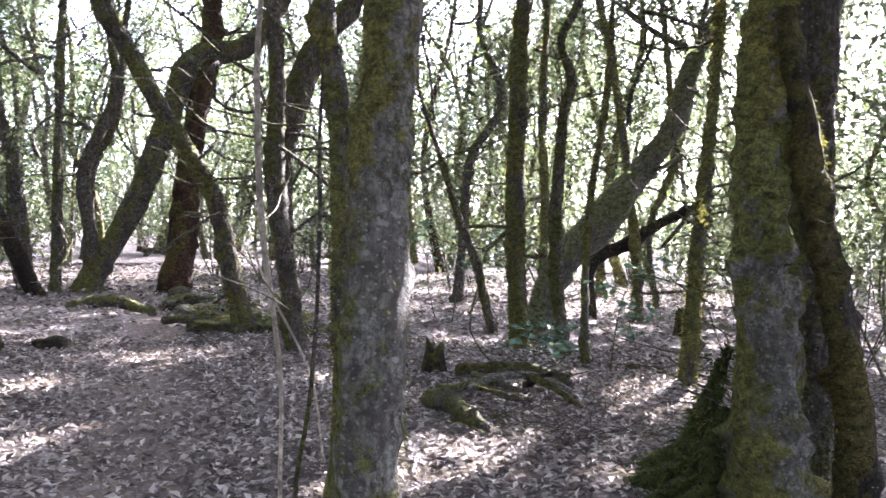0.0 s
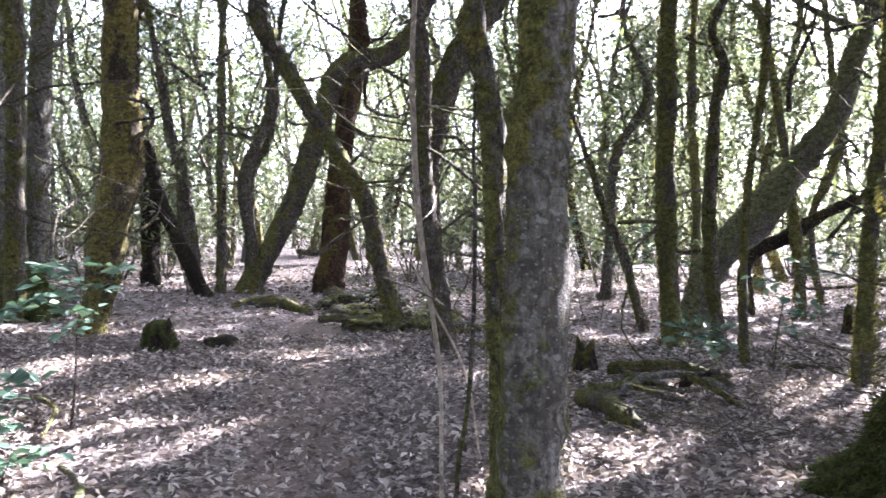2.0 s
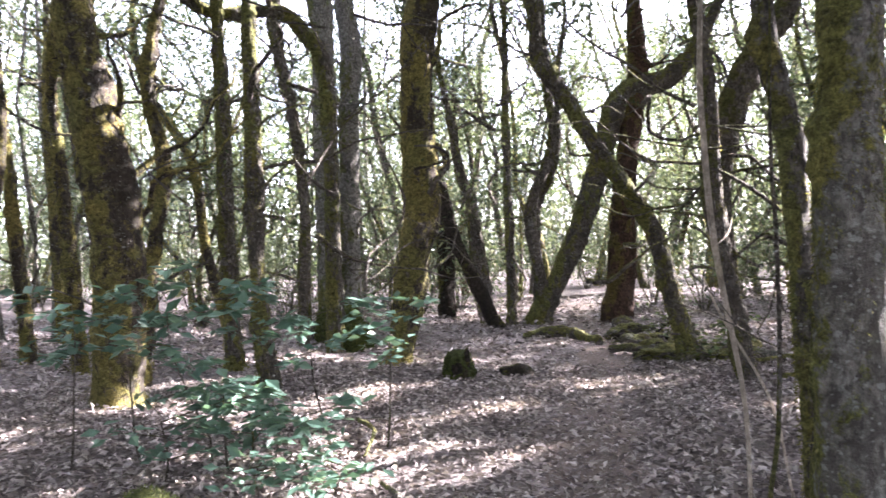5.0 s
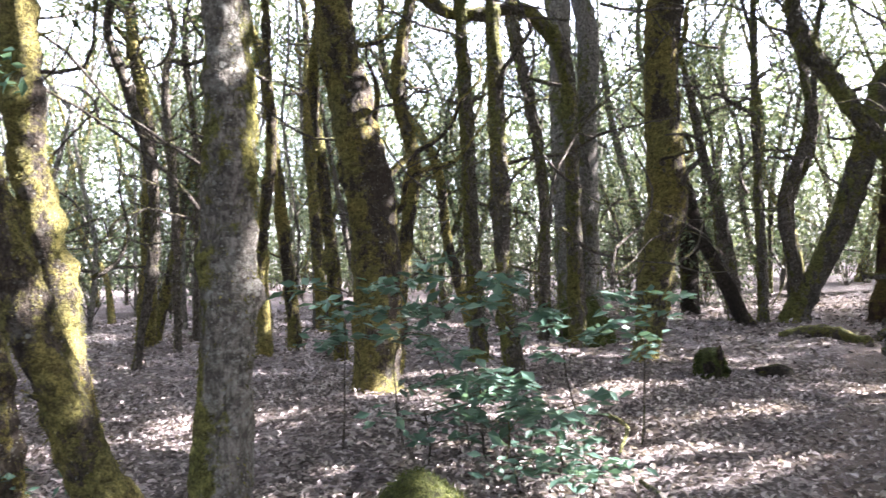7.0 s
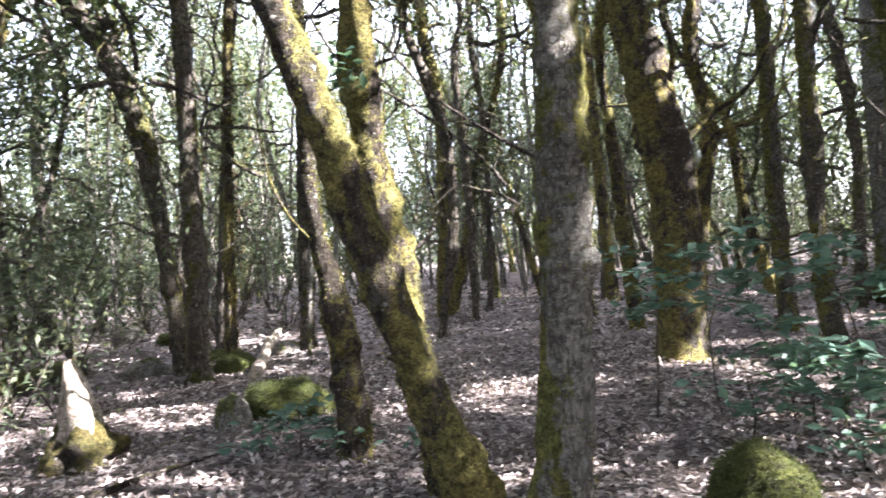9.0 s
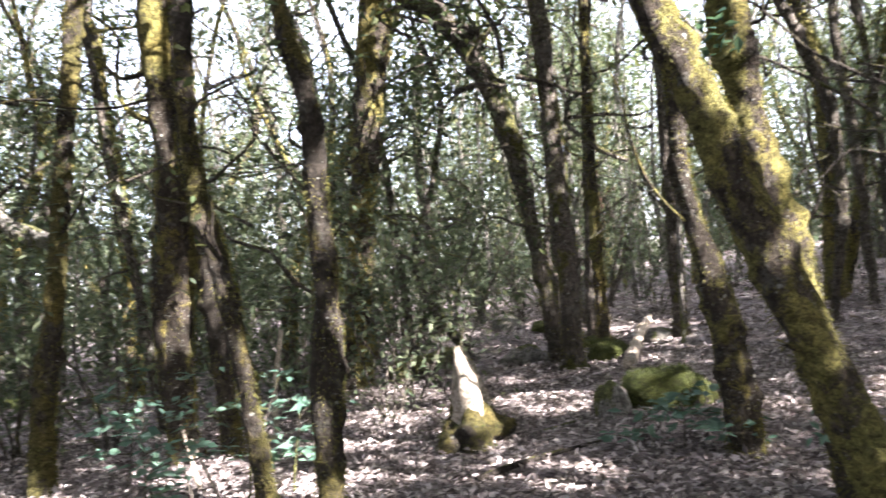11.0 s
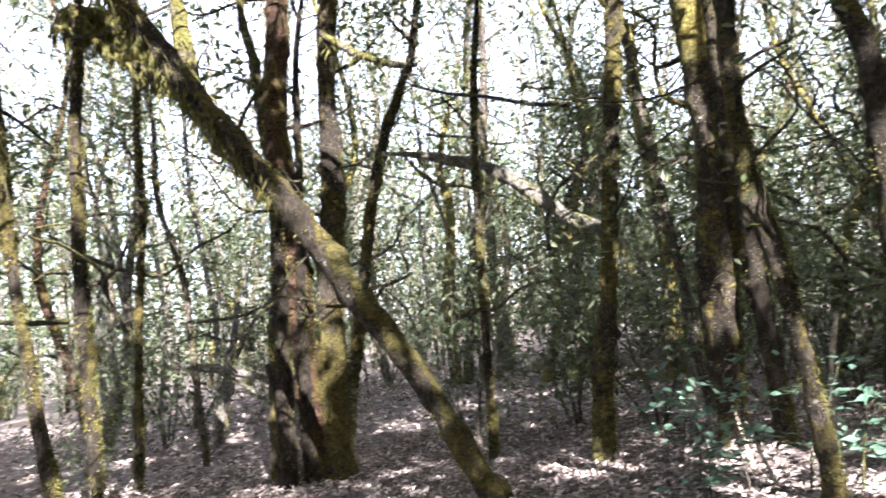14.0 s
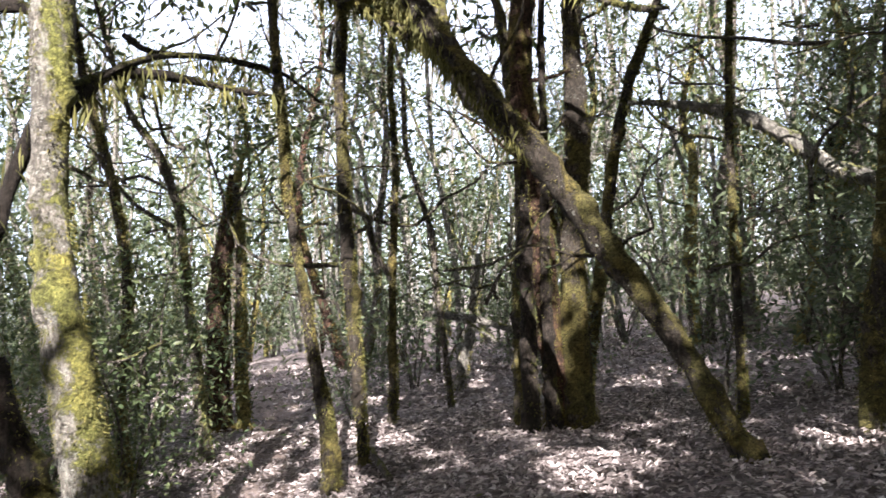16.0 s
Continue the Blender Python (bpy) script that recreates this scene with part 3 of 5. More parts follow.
stem([(2.57, 14.07, -0.05, 0.107), (2.55, 14.07, 0.92, 0.126), (3.12, 13.96, 1.32, 0.125), (3.73, 13.81, 1.74, 0.104), (4.12, 13.70, 1.94, 0.085)], bark='dark', top=0, leafy=0)
stem([(1.60, 8.87, -0.05, 0.043), (1.55, 8.88, 0.95, 0.046), (1.57, 8.88, 1.87, 0.046), (1.65, 8.86, 2.60, 0.043), (1.71, 8.85, 3.38, 0.036), (1.71, 8.85, 3.99, 0.030)], bark='mossy', top=6)
stem([(2.40, 7.89, -0.05, 0.074), (2.44, 7.88, 1.32, 0.081), (2.51, 7.86, 2.68, 0.070), (2.53, 7.85, 3.74, 0.059)], bark='mossy', top=7)
stem([(0.79, 12.00, -0.05, 0.075), (0.46, 12.02, 1.02, 0.075), (0.19, 12.03, 1.68, 0.062), (-0.18, 12.03, 2.73, 0.041)], bark='brown', top=4)
stem([(-7.22, 15.42, -0.05, 0.092), (-7.22, 15.42, 0.16, 0.080), (-7.25, 15.41, 2.28, 0.079), (-7.25, 15.41, 4.39, 0.063), (-7.25, 15.40, 5.43, 0.053)], bark='brown', top=8)
stem([(-7.69, 15.19, -0.05, 0.205), (-7.71, 15.18, 0.16, 0.178), (-7.83, 15.12, 1.20, 0.167), (-7.96, 15.05, 2.54, 0.124), (-8.14, 14.96, 3.14, 0.103)], bark='brown', top=6)
stem([(-7.09, 16.54, -0.05, 0.170), (-7.11, 16.54, 0.77, 0.148), (-7.15, 16.52, 2.36, 0.125), (-6.78, 16.67, 3.30, 0.126), (-6.66, 16.72, 4.45, 0.092)], bark='brown', top=7)
stem([(3.32, 13.77, -0.05, 0.114), (3.23, 13.79, 1.25, 0.095), (3.04, 13.84, 2.57, 0.085), (2.74, 13.90, 4.27, 0.076), (2.46, 13.95, 5.41, 0.067)], bark='mossy', top=8)
stem([(4.17, 15.86, -0.05, 0.088), (4.15, 15.87, 0.13, 0.077), (3.98, 15.91, 1.66, 0.077), (4.34, 15.82, 2.76, 0.087), (4.22, 15.85, 4.38, 0.076)], bark='mossy', top=7)
stem([(1.83, 14.89, -0.05, 0.106), (1.82, 14.89, 0.55, 0.092), (1.81, 14.89, 2.09, 0.092), (1.69, 14.90, 3.61, 0.082), (1.71, 14.90, 5.64, 0.071)], bark='mossy', top=8)
stem([(0.29, 16.00, -0.05, 0.127), (0.38, 16.00, 1.30, 0.110), (0.48, 15.99, 2.84, 0.110), (1.04, 15.97, 3.95, 0.098), (0.55, 15.99, 5.24, 0.077)], bark='brown', top=7)
stem([(2.20, 4.71, -0.05, 0.112), (2.12, 4.75, 1.91, 0.098), (2.10, 4.76, 2.40, 0.120), (2.08, 4.77, 2.88, 0.150)], bark='brown', top=7)
stem([(-6.03, 9.10, -0.05, 0.217), (-6.00, 9.12, 0.19, 0.189), (-5.84, 9.22, 1.40, 0.234), (-5.70, 9.30, 2.07, 0.234), (-5.73, 9.29, 3.44, 0.227), (-5.62, 9.35, 4.95, 0.205)], bark='golden', top=7)
stem([(-8.95, 15.73, -0.05, 0.215), (-8.96, 15.73, 0.19, 0.187), (-8.99, 15.71, 1.68, 0.187), (-9.04, 15.68, 3.06, 0.125)], bark='dark', top=0, leafy=0)
stem([(-7.19, 14.54, -0.05, 0.192), (-7.26, 14.51, 0.13, 0.167), (-7.58, 14.35, 0.98, 0.167), (-7.90, 14.18, 1.77, 0.157), (-8.07, 14.08, 2.67, 0.123)], bark='dark', top=0, leafy=0)
stem([(-9.77, 12.59, -0.05, 0.291), (-9.77, 12.59, 0.91, 0.253), (-9.78, 12.58, 3.27, 0.231), (-9.80, 12.57, 5.48, 0.220), (-9.86, 12.52, 6.59, 0.221)], bark='pale', top=9)
stem([(-9.74, 13.23, -0.05, 0.235), (-9.74, 13.24, 0.93, 0.204), (-9.72, 13.25, 3.32, 0.193), (-9.67, 13.29, 5.60, 0.205), (-9.75, 13.23, 6.74, 0.194)], bark='pale', top=9)
stem([(-7.22, 5.60, -0.05, 0.318), (-7.21, 5.60, 0.25, 0.276), (-7.18, 5.65, 1.63, 0.259), (-7.28, 5.52, 2.84, 0.240), (-7.39, 5.37, 3.73, 0.227), (-7.42, 5.33, 4.33, 0.209)], bark='golden', top=7.5)
stem([(-6.41, 7.01, -0.05, 0.117), (-6.48, 6.94, 1.27, 0.117), (-6.49, 6.93, 2.90, 0.114), (-6.50, 6.92, 4.54, 0.098)], bark='mossy', top=7.5)
stem([(-8.22, 8.33, -0.05, 0.174), (-8.22, 8.32, 0.20, 0.151), (-8.25, 8.29, 2.03, 0.127), (-8.27, 8.27, 4.02, 0.112), (-8.30, 8.25, 5.22, 0.096)], bark='mossy', top=8)
stem([(-8.94, 10.69, -0.05, 0.099), (-8.91, 10.72, 1.33, 0.086), (-8.88, 10.74, 2.58, 0.086), (-9.01, 10.64, 4.03, 0.096), (-9.18, 10.49, 5.47, 0.086)], bark='brown', top=7)
stem([(-7.24, 15.29, -0.05, 0.106), (-7.23, 15.29, 0.82, 0.092), (-7.23, 15.29, 2.67, 0.093), (-7.22, 15.29, 4.64, 0.081), (-7.21, 15.30, 6.73, 0.070)], bark='mossy', top=8)
stem([(-6.56, 15.58, -0.05, 0.158), (-6.66, 15.54, 0.92, 0.138), (-6.81, 15.48, 2.30, 0.138), (-6.37, 15.66, 3.66, 0.115), (-6.43, 15.63, 4.93, 0.092)], bark='brown', top=7)
stem([(-11.15, 6.65, -0.05, 0.112), (-11.15, 6.65, 0.84, 0.098), (-11.14, 6.66, 1.98, 0.090), (-11.04, 6.83, 3.13, 0.082), (-11.06, 6.79, 4.44, 0.066)], bark='golden', top=7)
stem([(-11.72, 7.61, -0.05, 0.133), (-11.75, 7.58, 0.50, 0.115), (-11.80, 7.50, 1.74, 0.106), (-11.84, 7.43, 3.07, 0.080), (-11.95, 7.26, 4.84, 0.079)], bark='golden', top=7)
stem([(-9.70, 7.02, -0.05, 0.098), (-9.76, 6.94, 1.46, 0.085), (-9.80, 6.87, 2.62, 0.085), (-9.86, 6.79, 4.02, 0.070)], bark='golden', top=7)
stem([(-8.49, 6.95, -0.05, 0.101), (-8.35, 7.11, 1.65, 0.088), (-8.26, 7.21, 2.75, 0.096), (-8.36, 7.09, 3.63, 0.088), (-8.27, 7.19, 4.66, 0.074)], bark='golden', top=7)
stem([(-3.34, 1.47, -0.05, 0.145), (-3.31, 1.51, 0.53, 0.126), (-3.29, 1.55, 1.12, 0.109), (-3.27, 1.57, 1.86, 0.106), (-3.27, 1.58, 2.60, 0.094)], bark='lichen', top=7.5)
stem([(-4.03, 1.46, -0.05, 0.143), (-4.08, 1.33, 0.39, 0.125), (-4.15, 1.15, 0.97, 0.112), (-4.22, 0.98, 1.54, 0.114), (-4.26, 0.84, 2.10, 0.101), (-4.32, 0.63, 2.78, 0.078)], bark='golden', top=6.5)
stem([(-4.83, 1.63, -0.05, 0.096), (-4.88, 1.50, 0.90, 0.084), (-4.89, 1.46, 1.24, 0.097), (-4.92, 1.38, 1.78, 0.087), (-4.95, 1.31, 2.38, 0.096), (-4.95, 1.30, 3.05, 0.086)], bark='golden', top=7, sprig=(0.35, 2.45, 2.6))
stem([(-5.96, 1.45, -0.05, 0.110), (-5.96, 1.42, 0.79, 0.102), (-5.98, 1.36, 1.23, 0.082), (-6.01, 1.27, 1.78, 0.054), (-6.01, 1.27, 2.37, 0.047)], bark='golden', top=5)
stem([(-10.57, 1.07, -0.05, 0.183), (-10.57, 1.08, 0.14, 0.159), (-10.56, 1.14, 1.41, 0.154), (-10.56, 1.14, 3.01, 0.141), (-10.56, 1.15, 4.62, 0.128)], bark='brown', top=7.5)
stem([(-12.11, 2.88, -0.05, 0.119), (-12.09, 2.96, 2.09, 0.104), (-12.07, 3.03, 4.49, 0.080)], bark='brown', top=7)
stem([(-14.59, 6.30, -0.05, 0.128), (-14.52, 6.45, 2.14, 0.140), (-14.51, 6.46, 3.96, 0.118), (-14.60, 6.28, 5.47, 0.107)], bark='golden', top=7)
stem([(-13.60, 6.46, -0.05, 0.082), (-13.59, 6.46, 0.85, 0.072), (-13.59, 6.48, 2.59, 0.092), (-13.63, 6.40, 4.64, 0.072)], bark='brown', top=7)
stem([(-14.35, 7.17, -0.05, 0.075), (-14.33, 7.21, 0.79, 0.066), (-14.29, 7.30, 3.19, 0.066), (-14.36, 7.17, 5.39, 0.066)], bark='brown', top=7)
stem([(-13.89, 9.77, -0.05, 0.135), (-13.91, 9.73, 1.07, 0.117), (-13.96, 9.67, 2.83, 0.117), (-13.99, 9.63, 4.95, 0.094)], bark='golden', top=7)
stem([(-12.05, 1.75, -0.05, 0.078), (-12.03, 1.84, 1.74, 0.068), (-12.02, 1.92, 3.25, 0.068), (-12.00, 2.03, 4.76, 0.061)], bark='golden', top=7)
stem([(-9.47, 11.45, -0.05, 0.102), (-9.46, 11.46, 0.71, 0.089), (-9.44, 11.48, 2.39, 0.089), (-9.61, 11.35, 4.20, 0.099), (-9.82, 11.18, 5.43, 0.090)], bark='brown', top=8)
stem([(-5.20, -1.25, -0.05, 0.086), (-5.20, -1.22, 0.35, 0.075), (-5.21, -1.19, 0.74, 0.091), (-5.22, -1.11, 1.45, 0.075), (-5.22, -1.11, 1.94, 0.065), (-5.22, -1.09, 2.44, 0.059), (-5.21, -1.18, 2.91, 0.059), (-5.21, -1.20, 3.11, 0.052)], bark='shaggy', top=6.5)
stem([(-5.32, -1.60, -0.05, 0.067), (-5.32, -1.63, 0.29, 0.058), (-5.31, -1.65, 0.68, 0.055), (-5.31, -1.68, 1.14, 0.059), (-5.29, -1.74, 1.68, 0.060), (-5.28, -1.81, 2.16, 0.050), (-5.28, -1.80, 2.92, 0.051)], bark='shaggy', top=6)
stem([(-7.69, -2.84, -0.05, 0.145), (-7.69, -2.84, 0.32, 0.126), (-7.69, -2.83, 1.03, 0.163), (-7.72, -2.72, 2.04, 0.179), (-7.74, -2.66, 2.92, 0.170), (-7.74, -2.65, 4.14, 0.156)], bark='golden', top=8)
stem([(-7.12, -3.84, -0.05, 0.085), (-7.15, -3.77, 0.66, 0.101), (-7.23, -3.59, 1.66, 0.092), (-7.33, -3.37, 3.18, 0.082), (-7.39, -3.20, 4.22, 0.073)], bark='shaggy', top=7)
stem([(-11.32, 2.66, -0.05, 0.043), (-11.31, 2.68, 0.17, 0.037), (-11.30, 2.72, 0.84, 0.037), (-11.25, 2.87, 2.70, 0.030)], bark='pale', top=3, leafy=0)
stem([(-17.88, -0.57, -0.05, 0.165), (-17.88, -0.55, 0.37, 0.144), (-17.88, -0.50, 1.81, 0.144), (-17.88, -0.54, 4.12, 0.120), (-17.87, -0.25, 6.15, 0.108)], bark='brown', top=6)
stem([(-11.36, 1.05, -0.05, 0.130), (-11.37, 0.89, 1.52, 0.113), (-11.39, 0.77, 2.67, 0.143), (-11.42, 0.45, 3.94, 0.152), (-11.45, -0.06, 4.86, 0.152), (-11.46, -0.46, 5.06, 0.114)], bark='brown', top=5)
stem([(-10.90, -1.66, -0.05, 0.182), (-10.92, -1.42, 1.50, 0.158), (-10.94, -1.16, 3.14, 0.188), (-10.95, -0.86, 4.94, 0.203)], bark='golden', top=8)
stem([(-11.75, 4.89, -0.05, 0.081), (-11.72, 4.95, 0.40, 0.070), (-11.62, 5.15, 1.70, 0.085), (-11.62, 5.15, 2.87, 0.093), (-11.75, 4.89, 4.04, 0.094)], bark='brown', top=6)
stem([(-7.61, -2.40, -0.05, 0.101), (-7.60, -2.42, 0.87, 0.088), (-7.60, -2.44, 1.36, 0.088), (-7.59, -2.45, 2.05, 0.088), (-7.58, -2.49, 2.80, 0.073)], bark='shaggy', top=6)
stem([(-13.26, 1.80, -0.05, 0.091), (-13.21, 2.06, 2.65, 0.079), (-13.18, 2.23, 4.40, 0.079), (-13.14, 2.38, 5.27, 0.070)], bark='brown', top=8)
stem([(-8.97, -3.41, -0.05, 0.060), (-8.89, -3.63, 2.84, 0.052), (-8.87, -3.69, 3.55, 0.052), (-8.85, -3.74, 4.25, 0.046)], bark='brown', top=6)
stem([(-5.78, -4.13, -0.05, 0.15), (-5.72, -4.21, 0.18, 0.125), (-5.53, -4.49, 0.94, 0.112), (-5.22, -4.88, 1.79, 0.118), (-4.96, -5.16, 2.47, 0.115), (-4.71, -5.40, 3.01, 0.115), (-4.48, -5.60, 3.46, 0.11), (-4.22, -5.80, 3.99, 0.10)], bark='shaggy', top=4.3, leafy=0.5, beard=(2.6, 4.3, 700))
stem([(-6.60, -6.80, -0.05, 0.19), (-6.60, -6.80, 0.18, 0.165), (-6.60, -6.81, 1.49, 0.165), (-6.61, -6.80, 2.40, 0.155), (-6.58, -6.83, 3.64, 0.153), (-6.69, -6.72, 4.89, 0.139)], bark='red', top=7.5)
stem([(-6.73, -6.71, -0.05, 0.206), (-6.75, -6.68, 0.32, 0.179), (-6.84, -6.59, 1.75, 0.139), (-6.94, -6.47, 2.84, 0.116), (-6.98, -6.43, 3.89, 0.111), (-7.06, -6.34, 4.83, 0.105)], bark='shaggy', top=7.5)
stem([(-6.16, -6.80, -0.05, 0.119), (-6.17, -6.79, 0.14, 0.103), (-6.22, -6.74, 1.22, 0.093), (-6.28, -6.69, 2.21, 0.058), (-6.31, -6.65, 2.79, 0.023)], bark='dark', top=0, leafy=0)
stem([(-1.45, -4.94, -0.05, 0.155), (-1.40, -4.96, 0.71, 0.125), (-1.35, -4.97, 1.43, 0.104), (-1.33, -4.97, 1.98, 0.091), (-1.35, -4.97, 2.46, 0.081), (-1.40, -4.95, 3.11, 0.099)], bark='lichen', top=7)
stem([(-3.58, -6.43, -0.05, 0.072), (-3.58, -6.43, 0.54, 0.066), (-3.52, -6.46, 1.39, 0.056), (-3.47, -6.49, 2.30, 0.053), (-3.46, -6.49, 3.03, 0.050), (-3.47, -6.49, 3.96, 0.044)], bark='shaggy', top=7)
stem([(-4.27, -7.04, -0.05, 0.058), (-4.28, -7.04, 0.13, 0.051), (-4.30, -7.03, 1.14, 0.064), (-4.31, -7.02, 2.17, 0.072), (-4.37, -6.98, 3.47, 0.058), (-4.45, -6.93, 4.26, 0.042)], bark='shaggy', top=7)
stem([(-13.34, -9.70, -0.05, 0.135), (-13.35, -9.69, 0.21, 0.117), (-13.40, -9.62, 1.70, 0.107), (-13.52, -9.43, 3.41, 0.097)], bark='golden', top=4.5)
stem([(-13.75, -9.71, -0.05, 0.137), (-13.77, -9.68, 0.16, 0.119), (-13.95, -9.40, 2.20, 0.098), (-14.23, -8.96, 4.34, 0.088), (-14.40, -8.66, 7.09, 0.077)], bark='brown', top=7.5)
stem([(-4.70, -11.23, -0.05, 0.198), (-4.71, -11.22, 0.13, 0.172), (-4.79, -11.19, 1.17, 0.158), (-4.95, -11.12, 2.30, 0.114), (-5.14, -11.03, 3.36, 0.054)], bark='red', top=0, leafy=0)
stem([(-5.01, -11.06, -0.05, 0.104), (-5.02, -11.06, 0.13, 0.090), (-5.06, -11.04, 1.29, 0.076), (-5.16, -11.00, 2.50, 0.061)], bark='golden', top=3)
stem([(-2.67, -8.54, -0.05, 0.062), (-2.68, -8.54, 0.83, 0.052), (-2.81, -8.50, 1.87, 0.053), (-2.75, -8.52, 2.77, 0.053), (-2.65, -8.55, 3.37, 0.048), (-2.59, -8.57, 3.80, 0.037)], bark='shaggy', top=4.5)
stem([(-8.24, -10.46, -0.05, 0.077), (-8.45, -10.29, 0.85, 0.069), (-8.64, -10.13, 2.03, 0.043)], bark='pale', top=0, leafy=0)
stem([(-12.90, -5.19, -0.05, 0.161), (-12.90, -5.18, 0.17, 0.140), (-12.93, -5.10, 1.74, 0.125), (-12.93, -5.11, 3.36, 0.118), (-12.90, -5.19, 4.67, 0.102)], bark='golden', top=6.5)
stem([(-8.05, -7.85, -0.05, 0.098), (-8.49, -7.32, 2.62, 0.086), (-8.64, -7.14, 3.54, 0.079), (-8.88, -6.82, 4.47, 0.073), (-8.98, -6.68, 4.79, 0.066)], bark='shaggy', top=5.5)
stem([(-5.64, -8.54, -0.05, 0.067), (-5.67, -8.52, 0.24, 0.058), (-5.78, -8.44, 1.65, 0.052), (-5.91, -8.35, 2.96, 0.046), (-5.95, -8.32, 4.16, 0.040)], bark='shaggy', top=6)
stem([(-7.15, -9.29, -0.05, 0.052), (-7.12, -9.31, 1.47, 0.045), (-7.10, -9.33, 2.39, 0.046), (-6.94, -9.45, 3.41, 0.046)], bark='brown', top=6)
stem([(-1.39, -5.17, -0.05, 0.096), (-1.21, -5.20, 0.70, 0.083), (-1.13, -5.22, 1.01, 0.077), (-1.06, -5.23, 1.36, 0.069)], bark='dark', top=0, leafy=0)
stem([(-3.65, -9.04, -0.05, 0.068), (-3.59, -9.06, 1.85, 0.059), (-3.57, -9.07, 2.63, 0.059), (-3.43, -9.13, 3.24, 0.053), (-3.20, -9.21, 3.67, 0.041)], bark='brown', top=5)
stem([(-7.47, -5.23, -0.05, 0.051), (-7.54, -5.11, 1.83, 0.044), (-7.60, -5.02, 3.22, 0.044), (-7.65, -4.93, 4.04, 0.039)], bark='shaggy', top=7)
stem([(-6.30, -7.05, -0.05, 0.105), (-6.32, -7.03, 0.5, 0.088), (-6.38, -7.0, 1.3, 0.085), (-6.46, -6.95, 2.1, 0.08), (-6.52, -6.92, 2.9, 0.07), (-6.50, -6.95, 4.2, 0.06)], bark='shaggy', top=6.5)
stem([(-6.44, -6.72, -0.05, 0.085), (-6.42, -6.70, 0.6, 0.07), (-6.46, -6.68, 1.4, 0.066), (-6.55, -6.66, 2.3, 0.06), (-6.62, -6.6, 3.2, 0.05)], bark='dark', top=6)

# spots of sun on the trunks
for (rows, *_), _ in PLAN:
    c = curve_points(rows, 0.1)
    if math.hypot(c[0, 0], c[0, 1]) < 15:
        for k in range(2):
            q = c[int(rng.uniform(0.15, 0.95) * (len(c) - 1))]
            SHAFTS.append((*(q[:3] + np.array(to_sun) * q[3]), rng.uniform(0.14, 0.30)))
for row, kinds in PLAN:
    tree(*row, **kinds)

# ---- the wood behind ----
def wood_tree(seed, bark, height, r, lean, place=None, leaves=46):
    """A slender background tree at the origin, with limbs and a broken crown."""
    e = empty("tree", (0, 0, 0), KINDS[bark], "tree", "laurel trees of the wood")
    a = seed * 2.4
    rows = [(0, 0, -0.15, r * 1.7), (0, 0, 0.05, r * 1.25)]
    x = y = 0.0
    for k in range(1, 7):
        x += lean * math.cos(a) * height / 6 + rng.normal() * 0.32
        y += lean * math.sin(a) * height / 6 + rng.normal() * 0.32
        rows.append((x, y, height * k / 6, r * (1 - 0.72 * k / 6)))
    part("trunk", tube_mesh("trunk", [tube(rows, 9, 0.3, 0.1, seed)]), BARK[bark], e)
    c = curve_points(rows, 0.3)
    ends = []
    for k in range(9):
        i = int(rng.uniform(0.3, 0.97) * (len(c) - 1))
        b = rng.uniform(0, 2 * np.pi)
        path = limb_path(c[i, :3], (math.cos(b), math.sin(b), rng.uniform(0.1, 0.9)), rng.uniform(0.9, 2.4), max(0.012, c[i, 3] * 0.45), bend=0.5, n=6)
        part("limb", tube_mesh("limb", [tube(path, 4, 0.3, 0.08, seed + k)]), BARK[bark], e)
        ends += [q[:3] for q in path[1:]]
    cen = np.array(ends)
    at = clumps(cen, 0.40, leaves)
    if place:
        e.location = (*place, float(ground_height(*place)))
        at = at[shaded(at + np.array(e.location))]
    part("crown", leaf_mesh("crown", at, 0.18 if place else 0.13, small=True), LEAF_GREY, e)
    return e


def sapling(seed, height, leaves, size=0.115, mat=LEAF_GREY):
    """A leafy understorey shrub at the origin."""
    e = empty("understorey_shrub", (0, 0, 0), "leafy dark green laurel shrub under the trees", "shrub", "shrubs under the trees")
    ends = []
    for k in range(5):
        a = seed + k * 1.3
        path = limb_path((0.05 * math.cos(a), 0.05 * math.sin(a), -0.05), (0.35 * math.cos(a), 0.35 * math.sin(a), 1), height * rng.uniform(0.7, 1.0), 0.018, rise=0.3, bend=0.22, n=6)
        part("stem", tube_mesh("stem", [tube(path, 4, 0.5, 0.05, seed + k)]), BARK["brown"], e)
        ends += [q[:3] for q in path[2:]]
    cen = np.array(ends)
    cen = np.vstack([cen + rng.normal(size=cen.shape) * 0.3 for _ in range(3)])
    part("foliage", leaf_mesh("foliage", clumps(cen, 0.29, int(leaves * 1.25)), size), mat, e)
    return e


NEAR = [(o.location.x, o.location.y) for o in scene.objects if o.name.startswith(("tree", "dead_tree"))]


def scatter(makers, rows):
    """Puts copies of the makers' things at the given rows of x, y, size."""
    for n, (x, y, s) in enumerate(rows):
        m = makers[n % len(makers)]
        z = float(ground_height(x, y))
        pose_m = pose(x, y, z, 0, 0, rng.uniform(0, 360)) @ Matrix.Scale(s, 4)
        if n < len(makers):
            m.matrix_basis = pose_m
        else:
            c = copy_thing(m, pose(x, y, z, 0, 0, rng.uniform(0, 360)))
            c.scale = (s, s, s)


